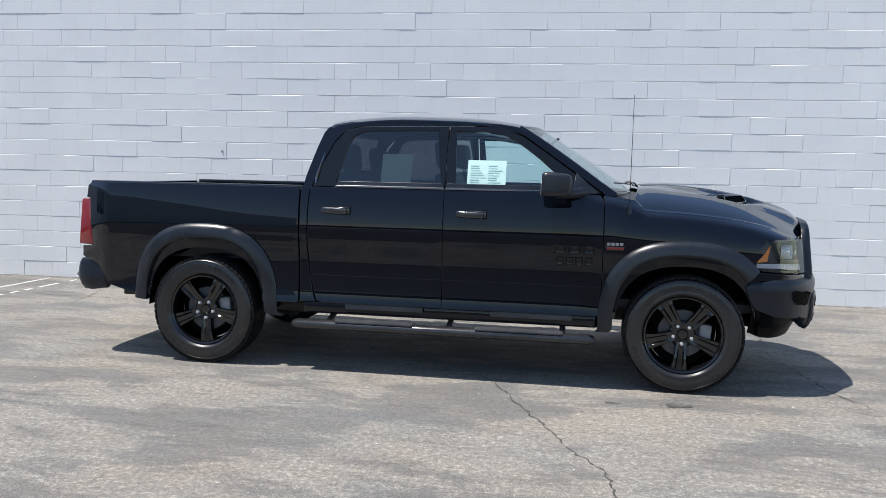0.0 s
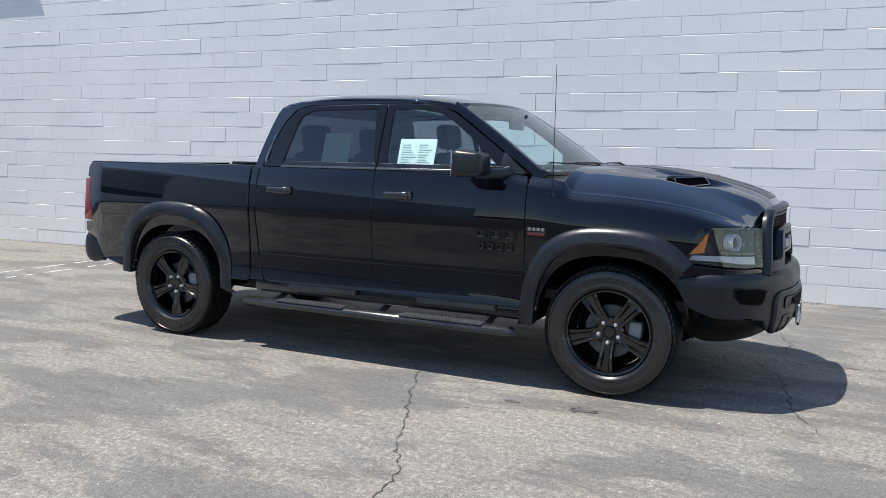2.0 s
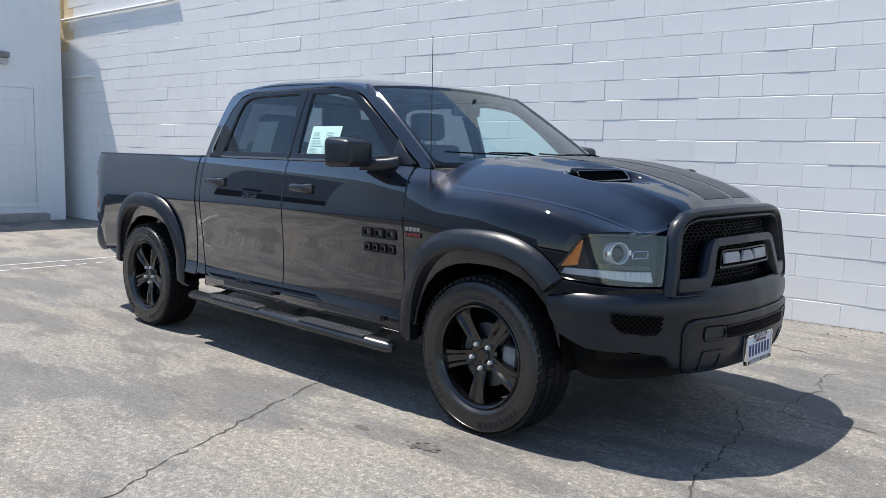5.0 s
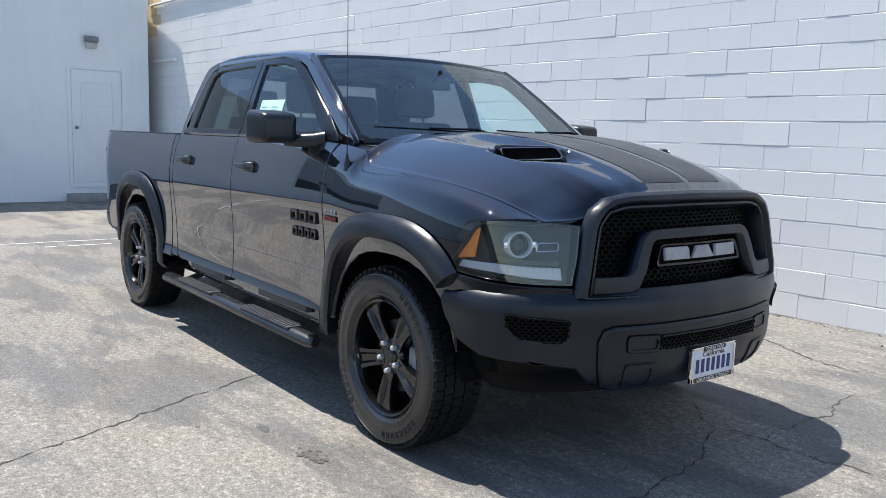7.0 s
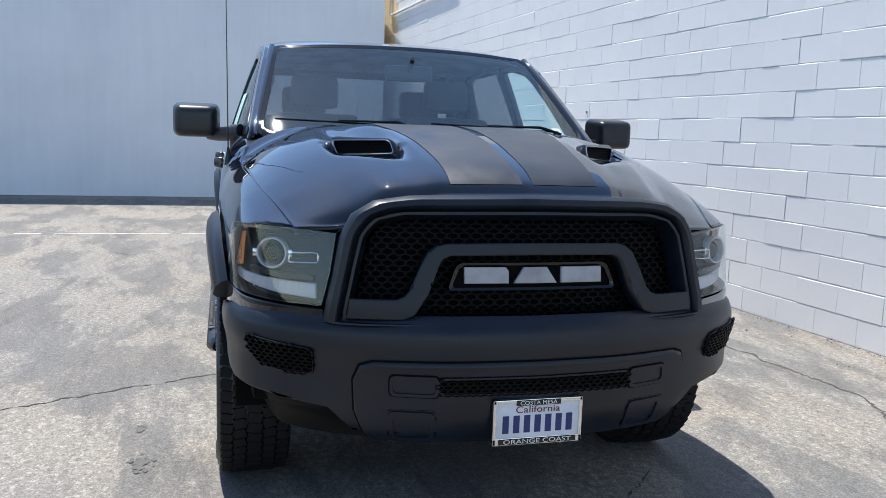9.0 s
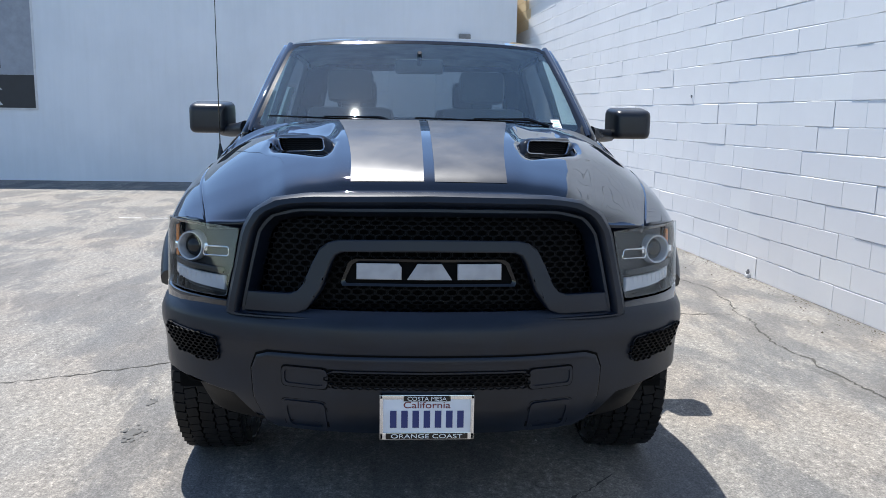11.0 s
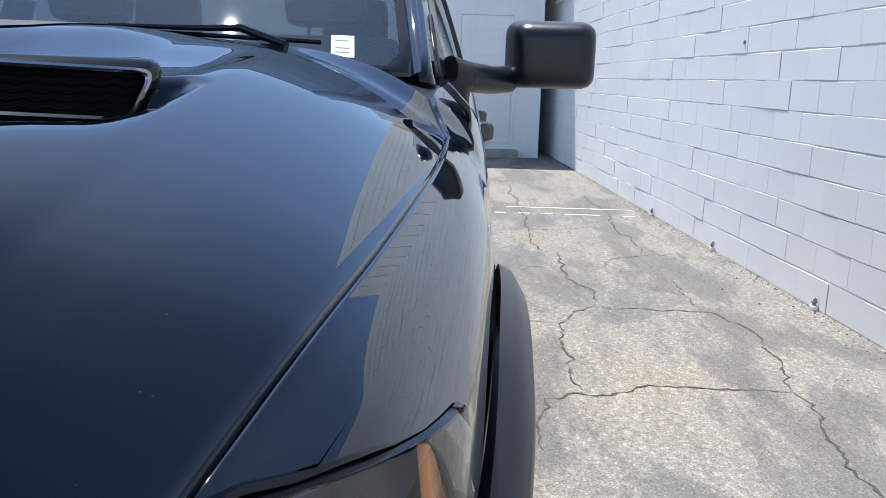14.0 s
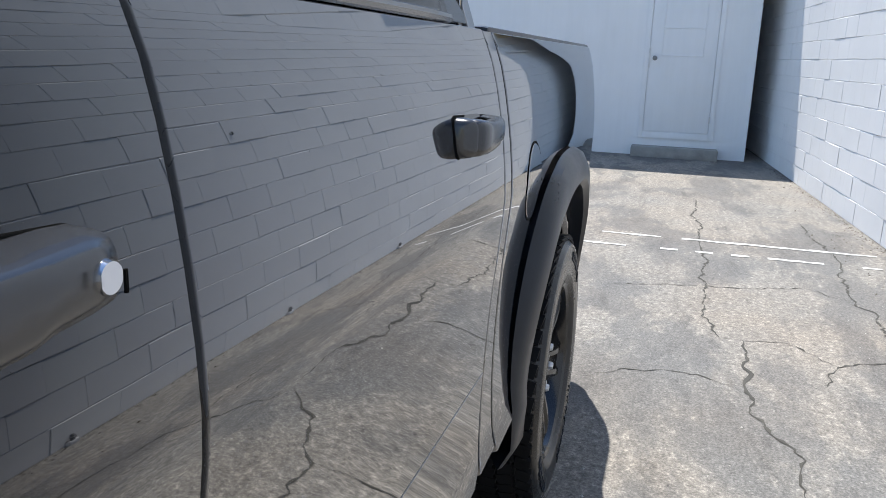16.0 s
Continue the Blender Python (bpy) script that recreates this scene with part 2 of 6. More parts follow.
def mesh_from(name, verts, faces, mat, smooth=False):
    me = bpy.data.meshes.new(name)
    me.from_pydata([tuple(v) for v in verts], [], faces)
    me.materials.append(mat)
    if smooth:
        me.polygons.foreach_set("use_smooth", [True] * len(me.polygons))
    me.update()
    return me


def part(name, bm, mat, parent, label="", smooth=True, angle=35):
    me = bpy.data.meshes.new(name)
    bmesh.ops.recalc_face_normals(bm, faces=bm.faces)
    bm.to_mesh(me)
    bm.free()
    me.materials.append(mat)
    if smooth:
        me.shade_smooth() if hasattr(me, "shade_smooth") else None
        me.set_sharp_from_angle(angle=radians(angle))
    ob = new(name, me)
    ob.parent = parent
    if label:
        ob["label"] = label
    return ob


def box(bm, lo, hi, bevel=0.0, m=None):
    made = bmesh.ops.create_cube(bm, size=1.0)["verts"]
    for v in made:
        v.co = Vector([lo[i] + (hi[i] - lo[i]) * (v.co[i] + 0.5) for i in range(3)])
    if bevel:
        edges = list({e for v in made for e in v.link_edges})
        made = [v for f in bmesh.ops.bevel(bm, geom=edges, offset=bevel, segments=2, profile=0.6, affect="EDGES")["faces"] for v in f.verts]
        made = list(set(made))
    if m is not None:
        island = set()
        todo = [made[0]]
        while todo:
            v = todo.pop()
            if v in island:
                continue
            island.add(v)
            todo += [e.other_vert(v) for e in v.link_edges]
        for v in island:
            v.co = m @ v.co
    return bm


def tube(bm, points, radius, sides=10, flat=1.0, closed=False):
    """A tube along points; flat squeezes it in height."""
    pts = [Vector(p) for p in points]
    radii = radius if isinstance(radius, (list, tuple)) else [radius] * len(pts)
    rings = []
    n = len(pts)
    for i, p in enumerate(pts):
        a = pts[(i - 1) % n] if closed or i else pts[i]
        b = pts[(i + 1) % n] if closed or i < n - 1 else pts[i]
        d = (b - a).normalized()
        up = Vector((0, 0, 1)) if abs(d.z) < 0.9 else Vector((1, 0, 0))
        side = d.cross(up).normalized()
        top = side.cross(d).normalized()
        rings.append([bm.verts.new(p + radii[i] * (math.cos(k * math.tau / sides) * side + flat * math.sin(k * math.tau / sides) * top)) for k in range(sides)])
    for i in range(n if closed else n - 1):
        r0, r1 = rings[i], rings[(i + 1) % n]
        for k in range(sides):
            bm.faces.new((r0[k], r0[(k + 1) % sides], r1[(k + 1) % sides], r1[k]))
    if not closed:
        bm.faces.new(rings[0][::-1])
        bm.faces.new(rings[-1])
    return bm


def revolve(bm, profile, steps=48, closed=False, m=None):
    """Turns a profile of (radius, height) about the y axis."""
    m = m or Matrix()
    rings = [[bm.verts.new(m @ Vector((r * math.cos(a), h, r * math.sin(a)))) for r, h in profile] for a in [k * math.tau / steps for k in range(steps)]]
    count = len(profile)
    for i in range(steps):
        a, b = rings[i], rings[(i + 1) % steps]
        for k in range(count if closed else count - 1):
            j = (k + 1) % count
            bm.faces.new((a[k], a[j], b[j], b[k]))
    return bm


def curve1(*knots):
    """A smooth function through (x, value) knots with no overshoot."""
    xs, ys = [k[0] for k in knots], [k[1] for k in knots]
    n = len(xs)
    d = [(ys[i + 1] - ys[i]) / (xs[i + 1] - xs[i]) for i in range(n - 1)]
    t = [d[0]] + [0 if d[i - 1] * d[i] <= 0 else 2 * d[i - 1] * d[i] / (d[i - 1] + d[i]) for i in range(1, n - 1)] + [d[-1]] if n > 2 else [d[0], d[0]]

    def f(x):
        if x <= xs[0]:
            return ys[0]
        if x >= xs[-1]:
            return ys[-1]
        i = max(k for k in range(n - 1) if xs[k] <= x)
        h = xs[i + 1] - xs[i]
        u = (x - xs[i]) / h
        return (2 * u**3 - 3 * u**2 + 1) * ys[i] + (u**3 - 2 * u**2 + u) * h * t[i] + (3 * u**2 - 2 * u**3) * ys[i + 1] + (u**3 - u**2) * h * t[i + 1]

    return f


def smooth01(a, b, x):
    u = min(1.0, max(0.0, (x - a) / (b - a)))
    return u * u * (3 - 2 * u)


def rounded(points, radius, steps=5):
    """A closed outline with its corners rounded; radius is one number or one for each corner."""
    out = []
    n = len(points)
    for i in range(n):
        r = radius[i] if isinstance(radius, (list, tuple)) else radius
        p, a, b = (Vector(points[k % n]) for k in (i, i - 1, i + 1))
        if r <= 0:
            out.append(tuple(p))
            continue
        da, db = a - p, b - p
        r = min(r, da.length * 0.49, db.length * 0.49)
        s, e = p + da.normalized() * r, p + db.normalized() * r
        for k in range(steps + 1):
            u = k / steps
            q = s * (1 - u) ** 2 + p * 2 * u * (1 - u) + e * u * u
            out.append(tuple(q))
    return out


def clean_outline(outline):
    out = []
    for p in outline:
        if not out or (Vector(p) - Vector(out[-1])).length > 1e-4:
            out.append(p)
    if (Vector(out[0]) - Vector(out[-1])).length < 1e-4:
        out.pop()
    return out


def surface_normal(fn, u, v, centre):
    e = 0.004
    p = fn(u, v)
    n = (fn(u + e, v) - fn(u - e, v)).cross(fn(u, v + e) - fn(u, v - e))
    n = n.normalized() if n.length > 1e-12 else Vector((0, 0, 1))
    c = centre(p) if callable(centre) else Vector(centre)
    return (n if n.dot(p - c) >= 0 else -n), p


def middle(p):
    return Vector((min(2.0, max(-2.3, p.x)), 0, min(1.0, p.z)))


def panel(name, outline, fn, mat, parent, depth=0.02, du=0.08, dv=0.05, lift=0.0, label="", centre=middle, edge=0.0035, skip=None, cuts=((), ())):
    """A sheet of the surface fn(u, v) inside an outline, with its rim turned in by depth and its edge rounded."""
    outline = clean_outline(outline)
    bm = bmesh.new()
    face = bm.faces.new([bm.verts.new((u, v, 0)) for u, v in outline])
    us, vs = [p[0] for p in outline], [p[1] for p in outline]
    for lo, hi, step, axis in ((min(us), max(us), du, 0), (min(vs), max(vs), dv, 1)):
        count = max(1, int(math.ceil((hi - lo) / step)))
        for k in range(1, count):
            co, no = [0, 0, 0], [0, 0, 0]
            co[axis], no[axis] = lo + (hi - lo) * k / count, 1
            bmesh.ops.bisect_plane(bm, geom=bm.verts[:] + bm.edges[:] + bm.faces[:], dist=1e-5, plane_co=co, plane_no=no)
    for axis in (0, 1):
        for value in cuts[axis]:
            co, no = [0, 0, 0], [0, 0, 0]
            co[axis], no[axis] = value, 1
            bmesh.ops.bisect_plane(bm, geom=bm.verts[:] + bm.edges[:] + bm.faces[:], dist=1e-5, plane_co=co, plane_no=no)
    if skip:
        gone = [f for f in bm.faces if skip(*f.calc_center_median().xy)]
        bmesh.ops.delete(bm, geom=gone, context="FACES")
    bmesh.ops.triangulate(bm, faces=[f for f in bm.faces if len(f.verts) > 4])
    bm.verts.index_update()
    verts, normals, faces, loop_normals = [], [], [], []
    for v in bm.verts:
        n, p = surface_normal(fn, v.co.x, v.co.y, centre)
        verts.append(p + n * lift)
        normals.append(n)
    for f in bm.faces:
        ids = [v.index for v in f.verts]
        a, b, c = (verts[i] for i in ids[:3])
        if (b - a).cross(c - a).dot(normals[ids[1]]) < 0:
            ids.reverse()
        faces.append(ids)
        loop_normals += [normals[i] for i in ids]
    if depth:
        rim = {}
        for e in bm.edges:
            if len(e.link_faces) == 1:
                f = e.link_faces[0]
                mid3 = Vector((0, 0, 0))
                for v in f.verts:
                    mid3 += verts[v.index]
                mid3 /= len(f.verts)
                i, j = e.verts[0].index, e.verts[1].index
                out = (verts[i] + verts[j]) / 2 - mid3
                n = normals[i]
                along = (verts[j] - verts[i]).normalized()
                side = along.cross(n).normalized()
                if side.dot(out) < 0:
                    side = -side
                for k in (i, j):
                    rim.setdefault(k, []).append(side)
                rim.setdefault("edges", []).append((i, j))
        low = {}
        for k in [k for k in rim if k != "edges"]:
            side = sum(rim[k], Vector((0, 0, 0)))
            side = side.normalized() if side.length > 1e-6 else rim[k][0]
            n = normals[k]
            p = verts[k].copy()
            low[k] = []
            for drop, nn in ((edge, (n + side).normalized()), (depth, side)):
                verts.append(p - n * drop + (side * 0.0 if drop == edge else side * 0.0))
                low[k].append((len(verts) - 1, nn))
            verts[k] = p - side * edge
            verts[low[k][0][0]] = p - n * edge
        for i, j in rim["edges"]:
            chain_i = [(i, normals[i])] + low[i]
            chain_j = [(j, normals[j])] + low[j]
            for k in range(2):
                ids = [(chain_i[k]), (chain_j[k]), (chain_j[k + 1]), (chain_i[k + 1])]
                a, b, c = (verts[q[0]] for q in ids[:3])
                if (b - a).cross(c - a).dot(ids[2][1]) < 0:
                    ids.reverse()
                faces.append([q[0] for q in ids])
                loop_normals += [q[1] for q in ids]
    bm.free()
    me = bpy.data.meshes.new(name)
    me.from_pydata([tuple(v) for v in verts], [], faces)
    me.materials.append(mat)
    me.polygons.foreach_set("use_smooth", [True] * len(me.polygons))
    me.normals_split_custom_set([tuple(n) for n in loop_normals])
    me.update()
    ob = new(name, me)
    ob.parent = parent
    if label:
        ob["label"] = label
    return ob


def resample(outline, count):
    pts = [Vector(p) for p in clean_outline(outline)]
    pts.append(pts[0])
    total = [0.0]
    for a, b in zip(pts, pts[1:]):
        total.append(total[-1] + (b - a).length)
    out = []
    k = 0
    for i in range(count):
        s = total[-1] * i / count
        while total[k + 1] < s:
            k += 1
        u = (s - total[k]) / (total[k + 1] - total[k])
        out.append(pts[k].lerp(pts[k + 1], u))
    return out


def ring(name, steps, fn, mat, parent, count=64, label="", centre=middle, close=True, smooth=35):
    """A closed frame: steps are (outline, lift) from its inner to its outer edge, on the surface fn."""
    bm = bmesh.new()
    loops = []
    for outline, lift in steps:
        row = []
        for q in (resample(outline, count) if len(outline) != count else [Vector(p) for p in outline]):
            n, p = surface_normal(fn, q.x, q.y, centre)
            row.append(bm.verts.new(p + n * lift))
        loops.append(row)
    for a, b in zip(loops, loops[1:]):
        for i in range(count):
            if not close and i == count - 1:
                continue
            j = (i + 1) % count
            bm.faces.new((a[i], a[j], b[j], b[i]))
    ob = part(name, bm, mat, parent, label, True, smooth)
    return ob


def hex_mesh(name, outline, fn, mat, parent, cell=0.034, squash=0.55, bar=0.2, lift=0.0, label=""):
    """A honeycomb screen: flattened six-sided cells with raised rims inside an outline."""
    poly = clean_outline(outline)

    def inside(x, y):
        hit = False
        for (x0, y0), (x1, y1) in zip(poly, poly[1:] + poly[:1]):
            if (y0 > y) != (y1 > y) and x < (x1 - x0) * (y - y0) / (y1 - y0) + x0:
                hit = not hit
        return hit

    bm = bmesh.new()
    us, vs = [p[0] for p in poly], [p[1] for p in poly]
    r = cell / math.sqrt(3)
    rows = int((max(vs) - min(vs)) / (1.5 * r * squash)) + 2
    cols = int((max(us) - min(us)) / cell) + 2
    for j in range(rows):
        for i in range(cols):
            u = min(us) + (i + 0.5 * (j % 2)) * cell
            v = min(vs) + j * 1.5 * r * squash
            if not inside(u, v):
                continue
            loops = []
            for scale, high in ((0.97, 0.0), (0.97, 0.008), (1.0 - bar, 0.008), (1.0 - bar, 0.0)):
                row = []
                for k in range(6):
                    a = math.pi / 6 + k * math.pi / 3
                    n, p = surface_normal(fn, u + scale * r * math.cos(a), v + scale * r * squash * math.sin(a), middle)
                    row.append(bm.verts.new(p + n * (lift + high)))
                loops.append(row)
            for a, b in zip(loops, loops[1:]):
                for k in range(6):
                    bm.faces.new((a[k], a[(k + 1) % 6], b[(k + 1) % 6], b[k]))
    return part(name, bm, mat, parent, label, False)


def text_mesh(body, size, depth, extra=0.0, wide=1.0):
    cu = bpy.data.curves.new("lettering", "FONT")
    cu.body, cu.size, cu.extrude, cu.offset = body, size, depth, extra
    cu.align_x, cu.align_y = "CENTER", "CENTER"
    ob = bpy.data.objects.new("lettering", cu)
    scene.collection.objects.link(ob)
    me = bpy.data.meshes.new_from_object(ob.evaluated_get(bpy.context.evaluated_depsgraph_get()))
    bpy.data.objects.remove(ob)
    bpy.data.curves.remove(cu)
    bm = bmesh.new()
    bm.from_mesh(me)
    bpy.data.meshes.remove(me)
    bmesh.ops.scale(bm, vec=(wide, 1, 1), verts=bm.verts)
    return bm


def fit_text(bm, width, height):
    """Scales lettering to a width and height about its middle."""
    xs, ys = [v.co.x for v in bm.verts], [v.co.y for v in bm.verts]
    cx, cy = (min(xs) + max(xs)) / 2, (min(ys) + max(ys)) / 2
    sx, sy = width / (max(xs) - min(xs)), height / (max(ys) - min(ys))
    for v in bm.verts:
        v.co.x, v.co.y = (v.co.x - cx) * sx, (v.co.y - cy) * sy
    return bm


# ---- ground ----
def flat_sheet(bm, points, z):
    bm.faces.new([bm.verts.new((x, y, z)) for x, y in points])


ground_bm = bmesh.new()
flat_sheet(ground_bm, [(-400, -400), (400, -400), (400, 400), (-400, 400)], 0.0)
ground = part("ground", ground_bm, PAVING, None, "", False)
tagged(ground, "worn grey concrete lot with cracks and stains", "pavement", "", "structure")

# unseen asphalt lane, added so the truck's doors reflect dark ground
lane_bm = bmesh.new()
flat_sheet(lane_bm, [(-12.66, -89.9), (90, -89.9), (90, 2.2), (-4.9, 2.2), (-9.0, 0.1), (-12.66, -1.8)], 0.004)
LANE = make_grain("added_dark_asphalt", (0.050, 0.050, 0.051), 0.9, 70, 0.5, 1.5)
lane = part("road", lane_bm, LANE, None, "", False)
tagged(lane, "unseen dark asphalt lane added to darken the door reflections", "road", "", "structure")

# ---- long block wall ----
WALL_TURN = math.degrees(math.atan(0.066))
WALL_AT = pose(0, 10.55, 0, 0, 0, WALL_TURN)
BLOCK_W, BLOCK_H, JOINT = 0.406, 0.2032, 0.004
WALL_X0, WALL_X1, COURSES = -24.4, 9.0, 25
wall_bm = bmesh.new()
box(wall_bm, (WALL_X0, 0.0052, -0.1), (WALL_X1, 0.30, COURSES * BLOCK_H + 0.04))
wall_north = part("wall_north", wall_bm, BLOCK, None, "", False)
wall_north.matrix_world = WALL_AT
tagged(wall_north, "long white-painted concrete block wall in grazing sun", "wall", "", "structure")


def block_shape(w, h, rnd):
    """Corners of a block whose face stands at y = 0, its edges worn and painted over unevenly."""
    a, b = w / 2, h / 2
    low = rnd.choice((0.0006, 0.0012, 0.0022, 0.0040))
    top = rnd.choice((0.0006, 0.0015, 0.0030, 0.0050, 0.0070))
    right, left = (rnd.choice((0.0003, 0.0004, 0.0006, 0.0012, 0.0025)) for _ in range(2))
    deep, shallow = 0.0048, rnd.choice((0.0006, 0.0012, 0.0020, 0.0034))
    n = 9
    edge, face = [], []
    wave = [rnd.uniform(0, 0.0016) for _ in range(2 * n + 8)]
    for k in range(n):
        u = k / n
        edge.append((-a + w * u, deep, -b))
        face.append((-a + left + (w - left - right) * u, 0, -b + low + wave[k]))
    for k in range(4):
        u = k / 4
        edge.append((a, shallow if k else deep, -b + h * u))
        face.append((a - right - wave[n + k], 0, -b + low + (h - low - top) * u))
    for k in range(n):
        u = k / n
        edge.append((a - w * u, deep, b))
        face.append((a - right - (w - left - right) * u, 0, b - top - wave[n + 4 + k]))
    for k in range(4):
        u = k / 4
        edge.append((-a, shallow if k else deep, b - h * u))
        face.append((-a + left + wave[2 * n + 4 + k], 0, b - top - (h - low - top) * u))
    m = len(edge)
    f = [tuple(range(m, 2 * m))]
    for k in range(m):
        j = (k + 1) % m
        f.append((k, j, m + j, m + k))
    return edge + face, f


def wall_blocks():
    rnd = random.Random(5)
    full = [mesh_from("block", *block_shape(BLOCK_W - 0.0006, BLOCK_H - JOINT, rnd), BLOCK) for _ in range(12)]
    near = 0
    verts, faces = [], []
    bare, bare_faces = [], []
    for row in range(COURSES):
        x = WALL_X0 + (row % 2) * BLOCK_W / 2
        while x < WALL_X1 - 0.3:
            cx, cz = x + BLOCK_W / 2, (row + 0.5) * BLOCK_H
            at = (cx, rnd.choice((0.0, 0.0, -0.0005, -0.0010, -0.0018, -0.0030)) + rnd.uniform(-0.0003, 0.0003), cz + rnd.uniform(-0.002, 0.002))
            if -6.2 < cx < 2.2 and row < 14 and near < 298:
                ob = new("block", rnd.choice(full))
                ob.parent = wall_north
                ob.location = at
                ob.rotation_euler = (radians(rnd.uniform(-0.25, 0.25)), radians(rnd.uniform(-0.12, 0.12)), radians(rnd.uniform(-0.10, 0.10)))
                near += 1
            else:
                vv, ff = block_shape(BLOCK_W - 0.0006, BLOCK_H - JOINT, rnd)
                n = len(verts)
                tip = rnd.uniform(-0.004, 0.004)
                # bare tan only in rows the sun reaches: the shade line is in the colour
                into, into_faces = (bare, bare_faces) if cx < -12.95 and row > 15 else (verts, faces)
                n = len(into)
                into += [(p[0] + at[0], p[1] + at[1] + p[2] * tip, p[2] + at[2]) for p in vv]
                into_faces += [tuple(i + n for i in q) for q in ff]
            x += BLOCK_W
    rest = new("block_courses", mesh_from("block_courses", verts, faces, BLOCK))
    rest.parent = wall_north
    tagged(rest, kind="stuff")
    far = new("bare_courses", mesh_from("bare_courses", bare, bare_faces, TAN_BLOCK))
    far.parent = wall_north
    tagged(far, kind="stuff")


# ---- back building ----
BACK_X, BACK_Y1, BACK_H = -12.68, 9.40, 5.19
back_bm = bmesh.new()
box(back_bm, (BACK_X - 9.0, -22.0, -0.1), (BACK_X, BACK_Y1, BACK_H))
wall_west = part("wall_west", back_bm, STUCCO, None, "", False)
tagged(wall_west, "plain white stucco rear wall of a building, in shade", "wall", "", "structure")

# unseen wall, added as the dark horizon that the paint reflects
south_bm = bmesh.new()
box(south_bm, (-150.0, -90.5, -0.1), (150.0, -90.0, 3.6))
wall_south = part("wall_south", south_bm, FAR_WALL, None, "", False)
tagged(wall_south, "unseen low wall added as a dark horizon for reflections", "wall", "", "structure")


# worn double parking line
def build_lines():
    rnd = random.Random(11)
    for x, y0, y1, n in ((-6.86, 3.2, 9.95, 44), (-6.44, 6.2, 9.9, 30)):
        bm = bmesh.new()
        for k in range(n):
            a, b = y0 + (y1 - y0) * k / n, y0 + (y1 - y0) * (k + 1) / n
            if x > -6.6 and rnd.random() < 0.45 or rnd.random() < 0.10:
                continue
            w0, w1 = rnd.uniform(0.012, 0.035), rnd.uniform(0.012, 0.035)
            flat_sheet(bm, [(x - w0, a), (x + w1, a), (x + rnd.uniform(0.010, 0.04), b), (x - rnd.uniform(0.010, 0.035), b)], 0.0035)
        line = part("parking_line", bm, LINE, None, "", False)
        tagged(line, "worn white painted parking line on concrete", "road marking", "", "structure")


def crack_strip(bm, points, width, seed):
    """A ragged dark fissure along a few control points."""
    rnd = random.Random(seed)
    pts = [Vector((*p, 0)) for p in points]
    fine = []
    for a, b in zip(pts, pts[1:]):
        n = max(2, int((b - a).length / 0.028))
        side = Vector((-(b - a).y, (b - a).x, 0)).normalized()
        drift = 0.0
        for k in range(n):
            drift = drift * 0.86 + rnd.uniform(-1, 1) * 0.011
            ease = math.sin(math.pi * k / n)
            fine.append(a.lerp(b, k / n) + side * (drift * ease * 2.0))
    fine.append(pts[-1])
    left, right = [], []
    for i, p in enumerate(fine):
        d = (fine[min(i + 1, len(fine) - 1)] - fine[max(i - 1, 0)]).normalized()
        n = Vector((-d.y, d.x, 0))
        end = min(1.0, 0.25 + min(i, len(fine) - 1 - i) * 0.12)
        w = width * end * rnd.choice((0.25, 0.5, 0.8, 1.0, 1.5)) * 0.5
        left.append(bm.verts.new((p + n * w) + Vector((0, 0, 0.0025))))
        right.append(bm.verts.new((p - n * w) + Vector((0, 0, 0.0025))))
    for i in range(len(fine) - 1):
        bm.faces.new((left[i], left[i + 1], right[i + 1], right[i]))


